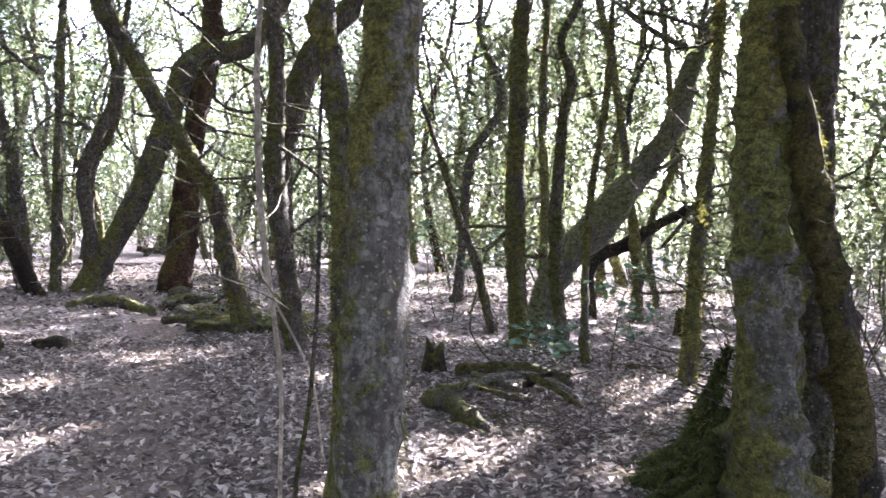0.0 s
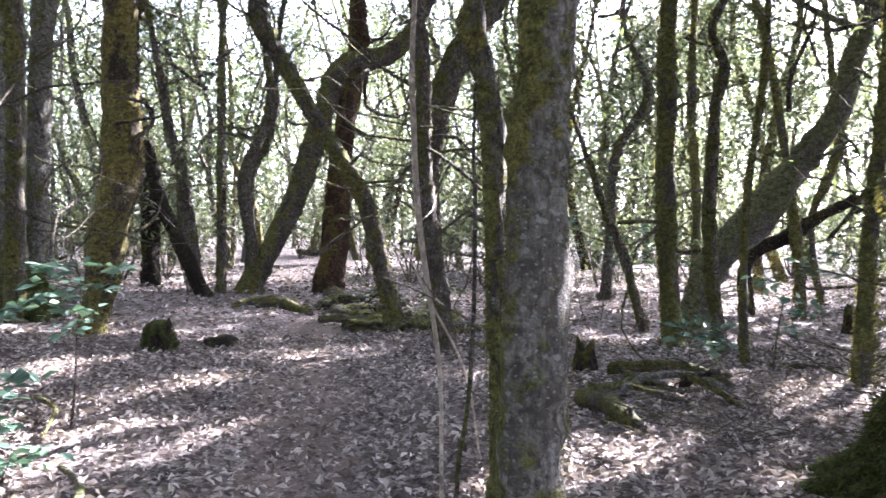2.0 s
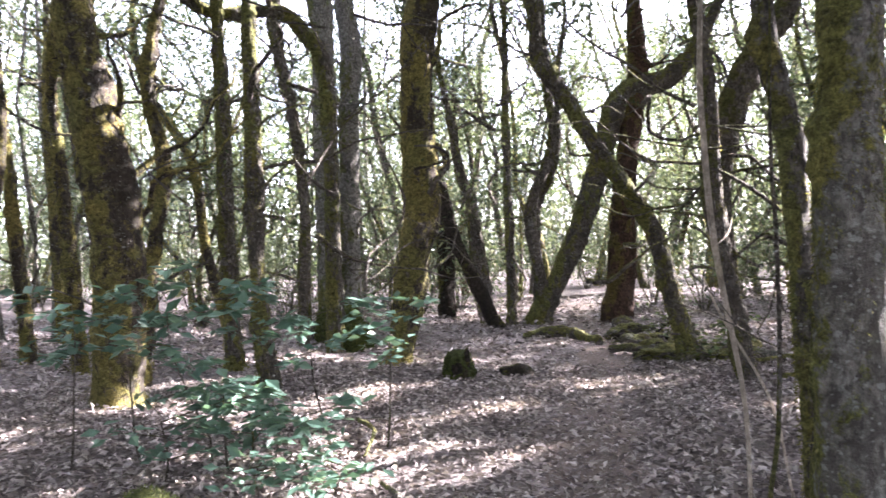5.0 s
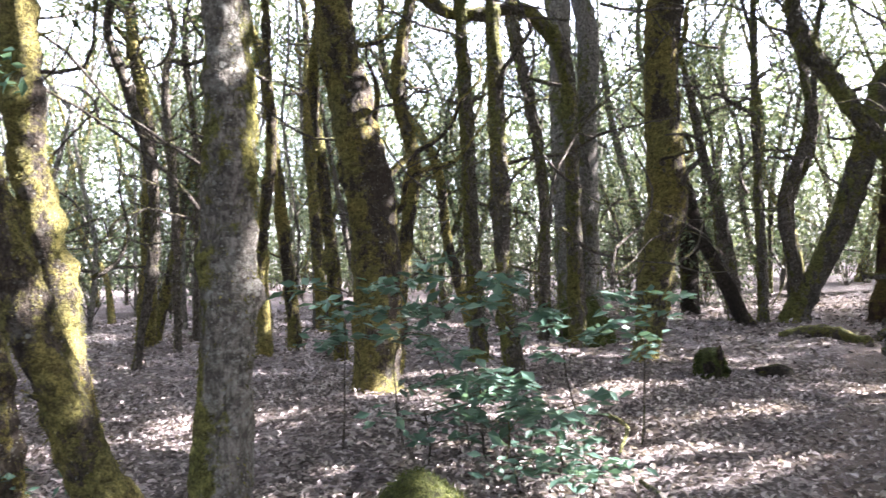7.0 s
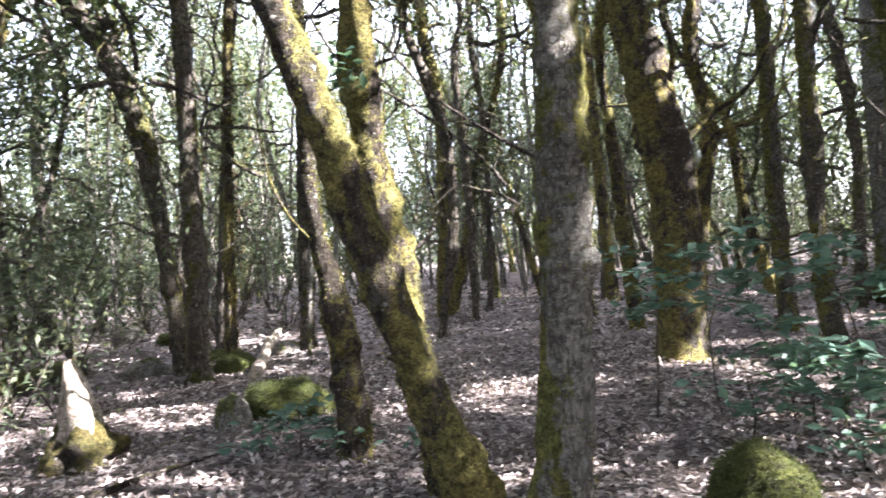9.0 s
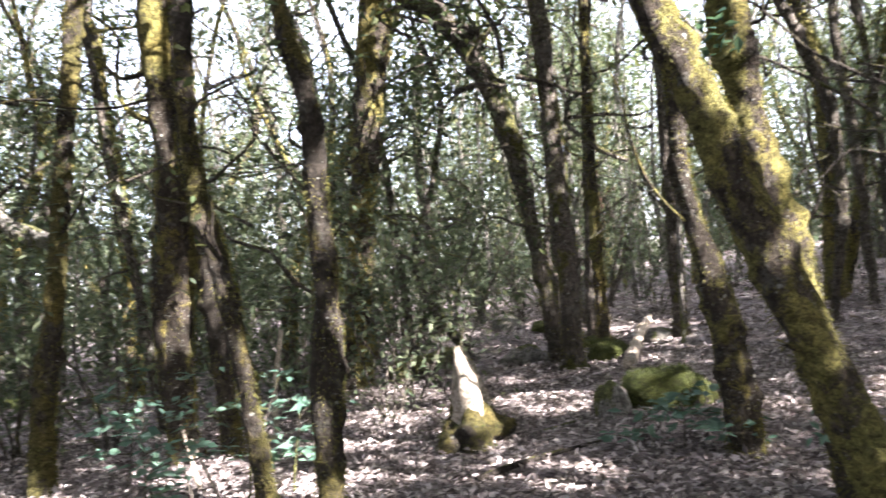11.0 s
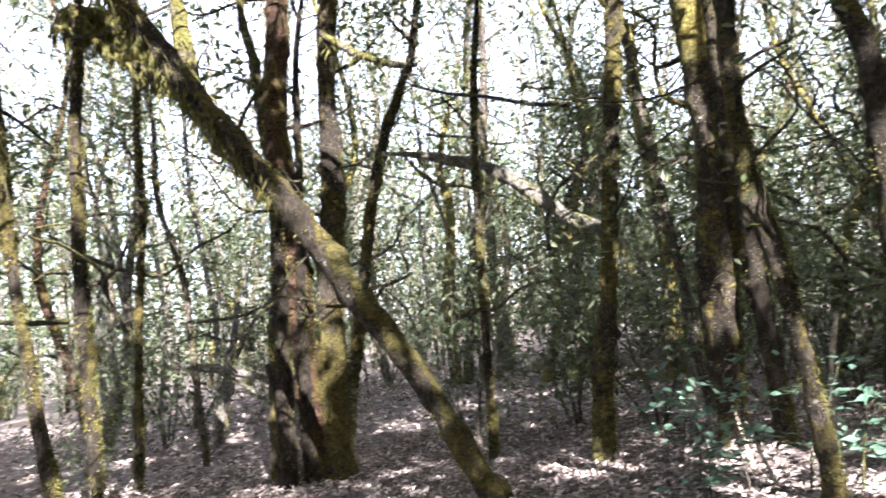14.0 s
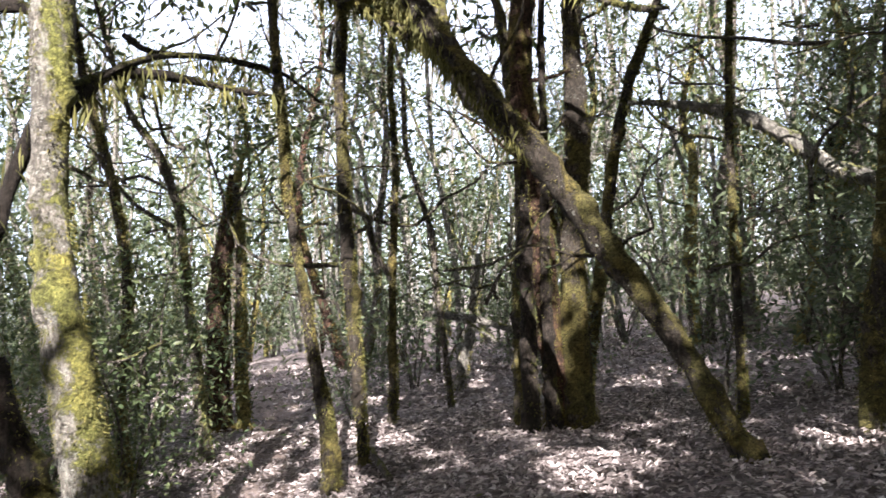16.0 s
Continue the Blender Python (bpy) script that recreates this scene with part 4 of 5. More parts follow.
def ring_places(count, near, far, gap, power=1.0, yaws=(0, 360), tall=True):
    out, tries = [], 0
    while len(out) < count and tries < 20000:
        tries += 1
        d = near + (far - near) * rng.random() ** power
        a = radians(rng.uniform(*yaws))
        x, y = -math.sin(a) * d, math.cos(a) * d
        if path_distance(np.array(x), np.array(y)) < 1.2 or (tall and not stands_clear(x, y)):
            continue
        if all((x - p[0]) ** 2 + (y - p[1]) ** 2 > gap**2 for p in out) and all((x - p[0]) ** 2 + (y - p[1]) ** 2 > 0.5 for p in NEAR):
            out.append((x, y, rng.uniform(0.8, 1.25)))
    return out


wood = [wood_tree(k + 0.5, b, h, r, t) for k, (b, h, r, t) in enumerate((("brown", 9, 0.10, 0.1), ("mossy", 8, 0.08, 0.2), ("golden", 9, 0.11, 0.12), ("brown", 10, 0.15, 0.05), ("mossy", 9, 0.06, 0.25), ("golden", 8, 0.09, 0.3), ("brown", 8.5, 0.07, 0.15), ("red", 9, 0.12, 0.1)))]
places = ring_places(150, 15.5, 38, 0.85, 0.8, (-34, 84)) + ring_places(66, 11, 32, 0.9, 0.9, (86, 190)) + ring_places(30, 12, 30, 1.6, 0.9, (190, 280)) + ring_places(30, 34, 46, 1.6, 1.0, (-40, 190))
rng.shuffle(places)
scatter(wood, places)
# sunward trees, mostly unseen, added to shade the floor and let single shafts through
for k, (x, y) in enumerate(((3.4, 1.0), (4.9, 3.1), (2.7, -2.3), (5.6, -0.7), (1.1, -3.6), (6.7, 5.2), (4.4, 6.6), (7.7, 2.2), (4.0, -4.4), (6.2, 8.6), (8.6, 6.2), (9.6, 9.7), (8.8, -1.5), (10.5, 3.8), (11.6, 7.2), (7.6, 11.5), (12.5, 11.0), (10.0, 13.5), (13.5, 5.0), (6.6, -4.8), (9.8, 17.0), (13.0, 15.5), (5.8, 15.2), (3.6, 18.5), (7.5, 20.0), (-1.5, 20.3), (1.0, 22.6), (0.2, 26.0), (3.0, 24.4), (4.7, 21.4), (-3.6, 23.2), (6.2, 25.0), (-1.0, 29.0), (2.6, 29.0), (8.6, 15.2), (6.4, 17.6), (-5.5, 26.5))):
    wood_tree(k * 1.3 + 9, ("brown", "mossy", "golden")[k % 3], 8.0 + (k * 37 % 10) * 0.28, 0.09 + 0.012 * (k % 5), 0.05 + 0.03 * (k % 4), (x, y), 50)

def canopy():
    """An unseen closed roof of leaves, added for shade and pierced by the sun's shafts."""
    n = 128000
    d, a = 20.0 * np.sqrt(rng.random(n)), rng.uniform(0, 2 * np.pi, n)
    x, y = d * np.cos(a), d * np.sin(a)
    lift = 0.7 * np.sin(0.8 * x + 1.1) * np.sin(0.7 * y) + 0.4 * np.sin(1.9 * x - 1.3 * y)
    at = np.stack([x, y, 7.6 + lift + rng.normal(size=n) * 0.55 + 0.02 * d**1.5], 1)
    sunward = (x * to_sun.x + y * to_sun.y) / (d + 0.01) > 0.3
    at = at[shaded(at) & (d < np.where(sunward, 20.0, 13.5) + 1.5 * np.sin(5 * a)) & ((y < 3) | sunward | (rng.random(n) < 0.7))]
    at = at[((at[:, 1] > -4) & (at[:, 0] > -10)) | (rng.random(len(at)) < 0.35)]
    n = 52000
    d, a = np.sqrt(rng.uniform(18.5**2, 31**2, n)), math.atan2(to_sun.y, to_sun.x) + rng.uniform(-1.35, 1.35, n)
    more = np.stack([d * np.cos(a), d * np.sin(a), 8.6 + 0.024 * d**1.5 + rng.normal(size=n) * 0.6 + 0.5 * np.sin(d * 1.7 + 9 * a)], 1)
    at = np.vstack([at, more[shaded(more)]])
    ob = new("canopy", leaf_mesh("canopy", at, 0.40, 0.5, small=True))
    ob.data.materials.append(LEAF)
    tagged(ob, "unseen closed canopy of green laurel leaves, added for shade", "canopy", kind="stuff")


canopy()

shrubs = [sapling(k * 1.7, h, lv) for k, (h, lv) in enumerate(((3.0, 12), (4.2, 13), (2.0, 10), (5.0, 13)))]
places = ring_places(125, 17, 40, 1.0, 0.9, (-40, 60), False) + ring_places(36, 16, 36, 1.2, 0.9, (60, 94), False) + ring_places(70, 9.5, 30, 1.0, 0.9, (94, 190), False) + ring_places(22, 12, 24, 1.0, 0.9, (86, 112), False)
rng.shuffle(places)
scatter(shrubs, places)


def far_wood():
    """The closed wall of leaves and stems where the wood goes on."""
    n = 190000
    a, d = rng.uniform(radians(-50), radians(200), n), rng.uniform(44, 72, n)
    z = 13 * rng.random(n) ** 1.1
    tuft = np.sin(a * 41) * np.sin(z * 0.9 + a * 23) + 0.8 * np.sin(a * 97 + z * 0.5)
    keep = tuft + rng.normal(size=n) * 0.8 + 1.1 - z * 0.10 > 0
    a, d, z = a[keep], d[keep], z[keep]
    at = np.stack([-np.sin(a) * d, np.cos(a) * d, z], 1)
    at[:, 2] += ground_height(at[:, 0], at[:, 1])
    ob = new("far_wood", leaf_mesh("far_wood", at, 0.62, 0.5, small=True))
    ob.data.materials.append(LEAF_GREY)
    tagged(ob, "distant closed wood of dark green laurels", "woodland", kind="stuff")
    tubes = []
    for k in range(480):
        a, d = radians(rng.uniform(-45, 190)), rng.uniform(26, 58)
        x, y, r = -math.sin(a) * d, math.cos(a) * d, rng.uniform(0.04, 0.13)
        z = float(ground_height(x, y))
        if k > 330:
            a, d = radians(rng.uniform(55, 190)), rng.uniform(16, 30)
            x, y, r = -math.sin(a) * d, math.cos(a) * d, rng.uniform(0.03, 0.07)
            z = float(ground_height(x, y))
        tubes.append(tube([(x, y, z - 0.3, r)] + [(x + rng.normal() * 0.09 * h, y + rng.normal() * 0.09 * h, z + h, r * (1 - 0.05 * h)) for h in (2, 4.5, 7, 11)], 5, 1.0, 0.05, k))
    ob = new("far_trunks", tube_mesh("far_trunks", tubes))
    # pale bark gives these trunks the brightness of sun on them
    ob.data.materials.append(BARK["pale"])
    tagged(ob, "distant slender mossy trunks, coloured pale as if sunlit", "woodland", kind="stuff")


def thicket():
    """The dense undergrowth and lower crowns between the farther trunks, in loose layers."""
    n = 640000
    a = radians(-40) + radians(235) * rng.random(n)
    d = rng.uniform(16, 42, n)
    z = 12.5 * rng.random(n) ** 0.9
    x, y = -np.sin(a) * d, np.cos(a) * d
    tuft = np.sin(1.3 * x + 0.7 * y + 1.1 * z) * np.sin(1.1 * y - 0.9 * x + 1.7 * z) + 0.7 * np.sin(2.9 * x - 1.3 * y) * np.sin(2.3 * z + y) + 0.5 * np.sin(5.1 * z + 0.8 * x)
    behind = np.clip((np.degrees(a) - 78) / 14, 0, 1)
    keep = tuft + rng.normal(size=n) * 0.5 > 0.85 - 0.12 * ((d > 21) & (z < 5)) - 0.90 * behind + 0.05 * z * (1 + behind) + np.where(z < 0.8, 0.5, 0)
    keep &= path_distance(x, y) > 1.4
    at = np.stack([x, y, z + ground_height(x, y)], 1)[keep]
    at = at[shaded(at, 0.4)]
    ob = new("thicket", leaf_mesh("thicket", at, 0.14, 0.48, small=True))
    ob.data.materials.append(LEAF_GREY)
    tagged(ob, "dense thicket of small grey-green laurel leaves", "thicket", kind="stuff")


far_wood()
thicket()

# ---- things on the forest floor ----
def lump(radii, seed, sub=4, rough=0.18, flat=0.3):
    """A rounded, uneven boulder or stump shape as verts and faces, centred on its foot."""
    bm = bmesh.new()
    bmesh.ops.create_icosphere(bm, subdivisions=sub, radius=1)
    for v in bm.verts:
        k = 1 + rough * noise.noise(v.co * 1.3 + Vector((seed, 0, 0))) * 1.6 + rough * 0.5 * noise.noise(v.co * 4 + Vector((0, seed, 0)))
        v.co = Vector((v.co.x * radii[0] * k, v.co.y * radii[1] * k, max(v.co.z * radii[2] * k, -flat * radii[2])))
    me = bpy.data.meshes.new("lump")
    bm.to_mesh(me)
    bm.free()
    me.polygons.foreach_set("use_smooth", np.full(len(me.polygons), True))
    return me


def thing(name, me, mat, at, label, category, turn=0.0, group=""):
    ob = new(name, me)
    me.materials.append(mat)
    ob.matrix_basis = pose(at[0], at[1], at[2] + float(ground_height(at[0], at[1])), 0, 0, turn)
    return tagged(ob, label, category, group)


def branch(name, rows, mat, label, category, sides=8, group=""):
    """A loose stick, log or root along world rows of x, y, z, r, with the stubs of its twigs."""
    p = np.array(rows, float)
    base = p[0, :3].copy()
    base[2] = 0
    e = empty(name, base, label, category, group)
    p[:, :3] -= base
    part("stem", tube_mesh("stem", [tube(p, sides, 0.06, 0.12, float(base[0] * 7 + base[1]), 0.012)]), mat, e)
    return e


# young laurels with broad fresh leaves beside the path
def young_laurel(x, y, height, leaves, size, mat=LEAF_FRESH, whorls=7, spread=0.22):
    e = empty("young_laurel", (x, y, float(ground_height(x, y))), "young laurel shoot with broad blue-green leaves", "sapling", "young laurels on the forest floor")
    pts = limb_path((0, 0, -0.03), (rng.normal() * 0.2, rng.normal() * 0.2, 1), height, 0.011, rise=0.35, bend=0.16, n=6)
    part("stem", tube_mesh("stem", [tube(pts, 6, 0.08, 0.05, x)]), BARK["brown"], e)
    c = curve_points(pts, 0.05)
    at, up = [], []
    for k in range(whorls):
        low = 0.62 if height > 1 else 0.35
        i = int((low + (1 - low) * k / (whorls - 1)) * (len(c) - 1))
        a0 = rng.uniform(0, 6.28)
        twig = c[i, :3] + np.array((math.cos(a0), math.sin(a0), 0.25)) * spread * rng.uniform(0.2, 1.0)
        part("twig", tube_mesh("twig", [tube([(*c[i, :3], 0.005), (*twig, 0.003)], 4, 0.1, 0.02, k)]), BARK["brown"], e)
        for j in range(leaves):
            a = a0 + j * 2.4 + rng.normal() * 0.3
            at.append(twig + rng.normal(size=3) * (0.07, 0.07, 0.02))
            up.append((math.cos(a), math.sin(a), rng.uniform(-0.22, 0.12)))
    part("foliage", leaf_mesh("foliage", np.array(at), size, 0.5, 0.0, 0.2, np.array(up)), mat, e)
    return e


for x, y, h, lv, s in ((-5.33, 3.67, 1.25, 9, 0.14), (-4.87, 3.92, 1.45, 10, 0.15), (-4.60, 4.32, 1.35, 9, 0.15), (-4.26, 4.62, 1.4, 10, 0.15), (-3.92, 4.91, 1.3, 9, 0.14), (-3.70, 5.31, 1.2, 9, 0.14), (-4.39, 3.68, 0.62, 8, 0.15), (-3.96, 4.03, 0.66, 8, 0.16), (-3.67, 4.32, 0.6, 8, 0.16), (-4.24, 4.12, 0.75, 8, 0.15), (-3.20, 3.97, 0.28, 6, 0.11), (-3.46, 3.58, 0.3, 6, 0.11)):
    young_laurel(x, y, h, lv + 5, s * 0.92, whorls=8, spread=0.40)
for x, y, h in ((-6.31, -2.00, 0.85), (-6.45, -2.42, 0.95), (-5.89, -2.55, 0.75), (-6.59, -2.83, 0.8), (-6.27, -1.65, 0.7), (-7.06, -3.14, 0.9), (-6.23, 1.10, 0.42), (-5.95, 1.40, 0.3), (-6.29, 0.83, 0.3)):
    young_laurel(x, y, h, 11, 0.105, spread=0.3)
for x, y, h in ((1.03, 8.77, 0.5), (1.79, 8.54, 1.3), (1.33, 9.16, 0.45), (2.53, 10.42, 0.6), (0.17, 12.89, 1.6), (-0.08, 13.22, 1.8), (0.42, 13.65, 1.5), (1.82, 13.83, 1.2)):
    young_laurel(x, y, h, 11, 0.12, spread=0.3)

# leafy shrubs that hang into the view
for x, y, s in ((-8.48, -1.08, 0.8), (-9.30, -0.42, 0.7), (-9.61, -2.14, 1.0), (-8.46, -3.82, 0.9), (-5.65, -9.34, 0.6), (-7.65, -7.58, 0.6), (-9.45, -4.84, 0.8)):
    c = copy_thing(shrubs[int(10 * s) % 4], pose(x, y, float(ground_height(x, y)), 0, 0, 90 * x))
    c.scale = (s, s, s)

for x, y, s in ((4.9, 8.8, 1.0), (6.2, 11.2, 1.1), (5.3, 10.2, 0.8)):
    c = copy_thing(shrubs[3], pose(x, y, float(ground_height(x, y)), 0, 0, 70 * x))
    c.scale = (s, s, s)
near_shrub = sapling(9.0, 2.5, 34, 0.062, LEAF)
near_shrub.matrix_basis = pose(-2.20, -7.15, float(ground_height(-2.2, -7.15)), 0, 0, 20)
for x, y, turn in ((-1.65, -7.65, 130), (-2.75, -8.9, 250), (-2.95, -9.9, 60)):
    copy_thing(near_shrub, pose(x, y, float(ground_height(x, y)), 0, 0, turn))

# the old tree with the mossy roots
MOSS_GREEN = leaf_material("shaggy_moss", (0.030, 0.042, 0.013), (0.060, 0.075, 0.022), (0.105, 0.118, 0.037), 0.8, 0.4)


def buttress_tree():
    e = empty("buttress_tree", (1.66, 4.35, 0), "huge old laurel with a hollow base and mossy roots", "tree")
    part("trunk", tube_mesh("trunk", [tube([(-0.04, 0, -0.2, 0.26), (-0.07, 0, 0.15, 0.20), (-0.10, 0, 0.5, 0.17), (-0.14, 0, 1.0, 0.145), (-0.17, 0.02, 1.5, 0.13), (-0.18, 0.03, 2.0, 0.105), (-0.17, 0.05, 2.9, 0.075), (-0.1, 0.1, 5, 0.06), (0, 0.2, 7.5, 0.03)], 30, 0.045, 0.14, 3.0, 0.03)]), BARK["lichen"], e)
    part("second_trunk", tube_mesh("second_trunk", [tube([(0.46, -0.30, -0.1, 0.12), (0.43, -0.28, 0.5, 0.098), (0.35, -0.26, 1.0, 0.085), (0.22, -0.25, 1.55, 0.076), (0.08, -0.24, 2.2, 0.07), (-0.07, -0.22, 2.9, 0.066), (-0.45, 0.0, 5.0, 0.05), (-0.6, 0.1, 7, 0.02)], 20, 0.05, 0.12, 5.0, 0.02)]), BARK["shaggy"], e, "slanting stem under brown moss")
    fur(e, curve_points([(0.46, -0.30, -0.1, 0.12), (0.35, -0.26, 1.0, 0.085), (0.08, -0.24, 2.2, 0.07), (-0.07, -0.22, 2.9, 0.066)], 0.05), "brown", 4.0)
    fur(e, curve_points([(-0.07, 0, 0.15, 0.20), (-0.14, 0, 1.0, 0.145), (-0.18, 0.03, 2.0, 0.105), (-0.17, 0.05, 2.9, 0.075)], 0.05), "brown", 4.0)
    for k, (a, ln, r, h) in enumerate(((122, 0.80, 0.055, 0.90), (146, 0.60, 0.06, 0.78), (176, 0.46, 0.06, 0.70), (205, 0.42, 0.065, 0.60), (240, 0.55, 0.06, 0.5), (300, 0.5, 0.06, 0.5), (20, 0.6, 0.07, 0.5), (80, 0.7, 0.06, 0.6))):
        c, s = math.cos(radians(a)), math.sin(radians(a))
        mossy = k in (0, 1, 2, 3)
        path = [(0.14 * c, 0.14 * s, h, r * 0.45), (0.26 * c, 0.26 * s, h * 0.66, r * 0.85), (0.52 * ln * c, 0.52 * ln * s, h * 0.33, r), (0.85 * ln * c, 0.85 * ln * s, 0.10, r), ((ln + 0.15) * c, (ln + 0.15) * s, -0.02, r * 0.7), ((ln + 0.4) * c, (ln + 0.4) * s, -0.14, r * 0.3)]
        root = part("root", tube_mesh("root", [tube(path, 12, 0.04, 0.16, k * 2.1)]), BARK["moss"] if mossy else BARK["lichen"], e, "root under thick green moss" if mossy else "")
        if mossy:
            m = curve_points(path, 0.03)
            q = m[rng.integers(0, len(m), 700)]
            out = rng.normal(size=(700, 3))
            out /= np.linalg.norm(out, axis=1)[:, None]
            part("moss", leaf_mesh("moss", q[:, :3] + out * q[:, 3:4], 0.05, 0.3, 0, 0.2, out * 0.8 + (0, 0, -0.4)), MOSS_GREEN, root, "shaggy green moss")["kind"] = "stuff"
    # no opening is cut: a dark lump paints the shade inside the foot
    part("hollow", lump((0.10, 0.06, 0.17), 4, 3), BARK["dark"], e, "dark lump for the shade in the hollow foot").parent = e
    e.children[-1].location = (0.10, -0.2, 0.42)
    for k in range(26):
        a = rng.uniform(0, 6.28)
        z = rng.uniform(0.3, 1.9)
        r = 0.2
        path = limb_path((r * math.cos(a), r * math.sin(a), z), (math.cos(a), math.sin(a), rng.uniform(-0.4, 0.5)), rng.uniform(0.25, 0.7), 0.006, n=4)
        part("shoot", tube_mesh("shoot", [tube(path, 4, 0.12, 0.05, k)]), BARK["brown"], e)
    cen = np.array([(rng.normal() * 1.0, 0.2 + rng.normal() * 1.0, rng.uniform(5, 7.5)) for _ in range(26)])
    at = clumps(cen, 0.35, 45)
    part("crown", leaf_mesh("crown", at[shaded(at + np.array((1.66, 4.35, 0)))], 0.16), LEAF, e)


buttress_tree()


def slim_stem(rows, mat, label):
    p = np.array(rows, float)
    base = (p[0, 0], p[0, 1], 0)
    e = empty("slim_stem", base, label, "sapling")
    p[:, :3] -= base
    part("stem", tube_mesh("stem", [tube(p, 7, 0.1, 0.07, p[0, 0])]), mat, e)
    for k in range(4):
        i = rng.integers(2, len(p))
        path = limb_path(p[i, :3], (rng.normal(), rng.normal(), 0.5), rng.uniform(0.2, 0.6), 0.003, n=4)
        part("twig", tube_mesh("twig", [tube(path, 4, 0.1, 0.03, k)]), mat, e)


slim_stem([(-0.66, 3.54, -0.05, 0.010), (-0.67, 3.54, 0.4, 0.010), (-0.68, 3.53, 0.81, 0.011), (-0.73, 3.53, 1.15, 0.012), (-0.78, 3.51, 1.49, 0.014), (-0.81, 3.51, 1.9, 0.014), (-0.81, 3.51, 2.5, 0.012), (-0.7, 3.6, 4.5, 0.006)], BARK["dead"], "thin bleached bare sapling by the path")
slim_stem([(-0.60, 3.55, -0.05, 0.012), (-0.60, 3.55, 0.37, 0.011), (-0.56, 3.56, 0.67, 0.012), (-0.54, 3.56, 1.06, 0.010), (-0.54, 3.56, 1.55, 0.009), (-0.55, 3.56, 2.04, 0.007), (-0.5, 3.6, 3.5, 0.004)], BARK["brown"], "thin bare brown sapling by the path")
branch("leaning_stick", [(-0.68, 5.0, 0.02, 0.008), (-0.78, 4.95, 0.58, 0.008), (-1.03, 4.9, 1.07, 0.007), (-1.12, 4.88, 1.3, 0.004)], BARK["dead"], "bleached dead stick leaning over the leaves", "stick", 6)

# fallen wood ahead
def fallen(rows, kind):
    """A crooked dead branch on the ground, with its side branches."""
    e = branch("fallen_branch", rows, BARK[kind], "crooked mossy fallen branch lying across the leaves", "fallen branch", 10, "tangle of fallen branches")
    for q in range(3):
        p = rows[rng.integers(1, len(rows) - 1)]
        a = rng.uniform(0, 6.28)
        twig = limb_path((p[0] - rows[0][0], p[1] - rows[0][1], p[2]), (math.cos(a), math.sin(a), rng.uniform(0.0, 0.5)), rng.uniform(0.2, 0.5), p[3] * 0.4, rise=-0.1, bend=0.5, n=4)
        part("side_branch", tube_mesh("side_branch", [tube(twig, 6, 0.08, 0.1, q)]), BARK["brown"], e)


fallen([(-0.08, 6.88, 0.05, 0.075), (0.11, 6.33, 0.12, 0.072), (0.27, 5.96, 0.1, 0.06), (0.39, 5.92, 0.03, 0.04)], "brown")
fallen([(0.03, 7.19, 0.05, 0.045), (0.26, 6.88, 0.16, 0.041), (0.5, 6.91, 0.24, 0.036), (0.76, 7.18, 0.22, 0.032), (0.99, 7.33, 0.16, 0.027), (1.19, 7.46, 0.05, 0.022)], "pale")
fallen([(0.33, 6.79, 0.18, 0.038), (0.45, 6.82, 0.15, 0.032), (0.59, 6.77, 0.1, 0.025), (0.78, 7.04, 0.04, 0.019)], "mossy")
fallen([(0.2, 8.27, 0.05, 0.07), (0.41, 8.13, 0.1, 0.063), (0.69, 8.03, 0.14, 0.056), (0.95, 7.93, 0.14, 0.049), (1.13, 7.79, 0.1, 0.042), (1.27, 7.69, 0.05, 0.035)], "brown")
fallen([(0.75, 7.28, 0.2, 0.04), (0.89, 7.0, 0.2, 0.033), (1.04, 6.99, 0.12, 0.027), (1.2, 6.81, 0.03, 0.02)], "mossy")
fallen([(0.34, 7.75, 0.1, 0.04), (0.44, 6.9, 0.2, 0.035), (0.54, 6.82, 0.2, 0.03), (0.67, 6.91, 0.14, 0.025), (0.94, 7.36, 0.06, 0.02)], "brown")
fallen([(0.79, 7.38, 0.05, 0.035), (0.85, 7.09, 0.22, 0.029), (1.03, 7.12, 0.26, 0.023), (1.29, 7.95, 0.1, 0.018)], "dark")
twigs = []
for k in range(60):
    x, y = 0.93 + rng.normal() * 0.40, 5.98 + rng.normal() * 0.36
    a = rng.uniform(0, 6.28)
    twigs.append(tube(limb_path((x, y, rng.uniform(0, 0.16)), (math.cos(a), math.sin(a), rng.uniform(-0.1, 0.5)), rng.uniform(0.3, 0.8), 0.004, rise=0.0, n=4), 4, 0.12, 0.02, k))
ob = new("brushwood", tube_mesh("brushwood", twigs))
ob.data.materials.append(BARK["brown"])
tagged(ob, "low heap of thin bare brown twigs", "brushwood", kind="stuff")


def moss_coat(ob, count, size):
    """Shaggy moss over a boulder's upper side."""
    me = ob.data
    k = [v for v in me.vertices if v.normal.z > -0.1]
    pick = rng.integers(0, len(k), count)
    at = np.array([k[i].co for i in pick]) + rng.normal(size=(count, 3)) * 0.008
    out = np.array([k[i].normal for i in pick])
    part("moss", leaf_mesh("moss", at, size, 0.35, 0, 0.2, out * 0.7 + rng.normal(size=(count, 3)) * 0.4), MOSS_GREEN, ob, "coat of green moss")["kind"] = "stuff"


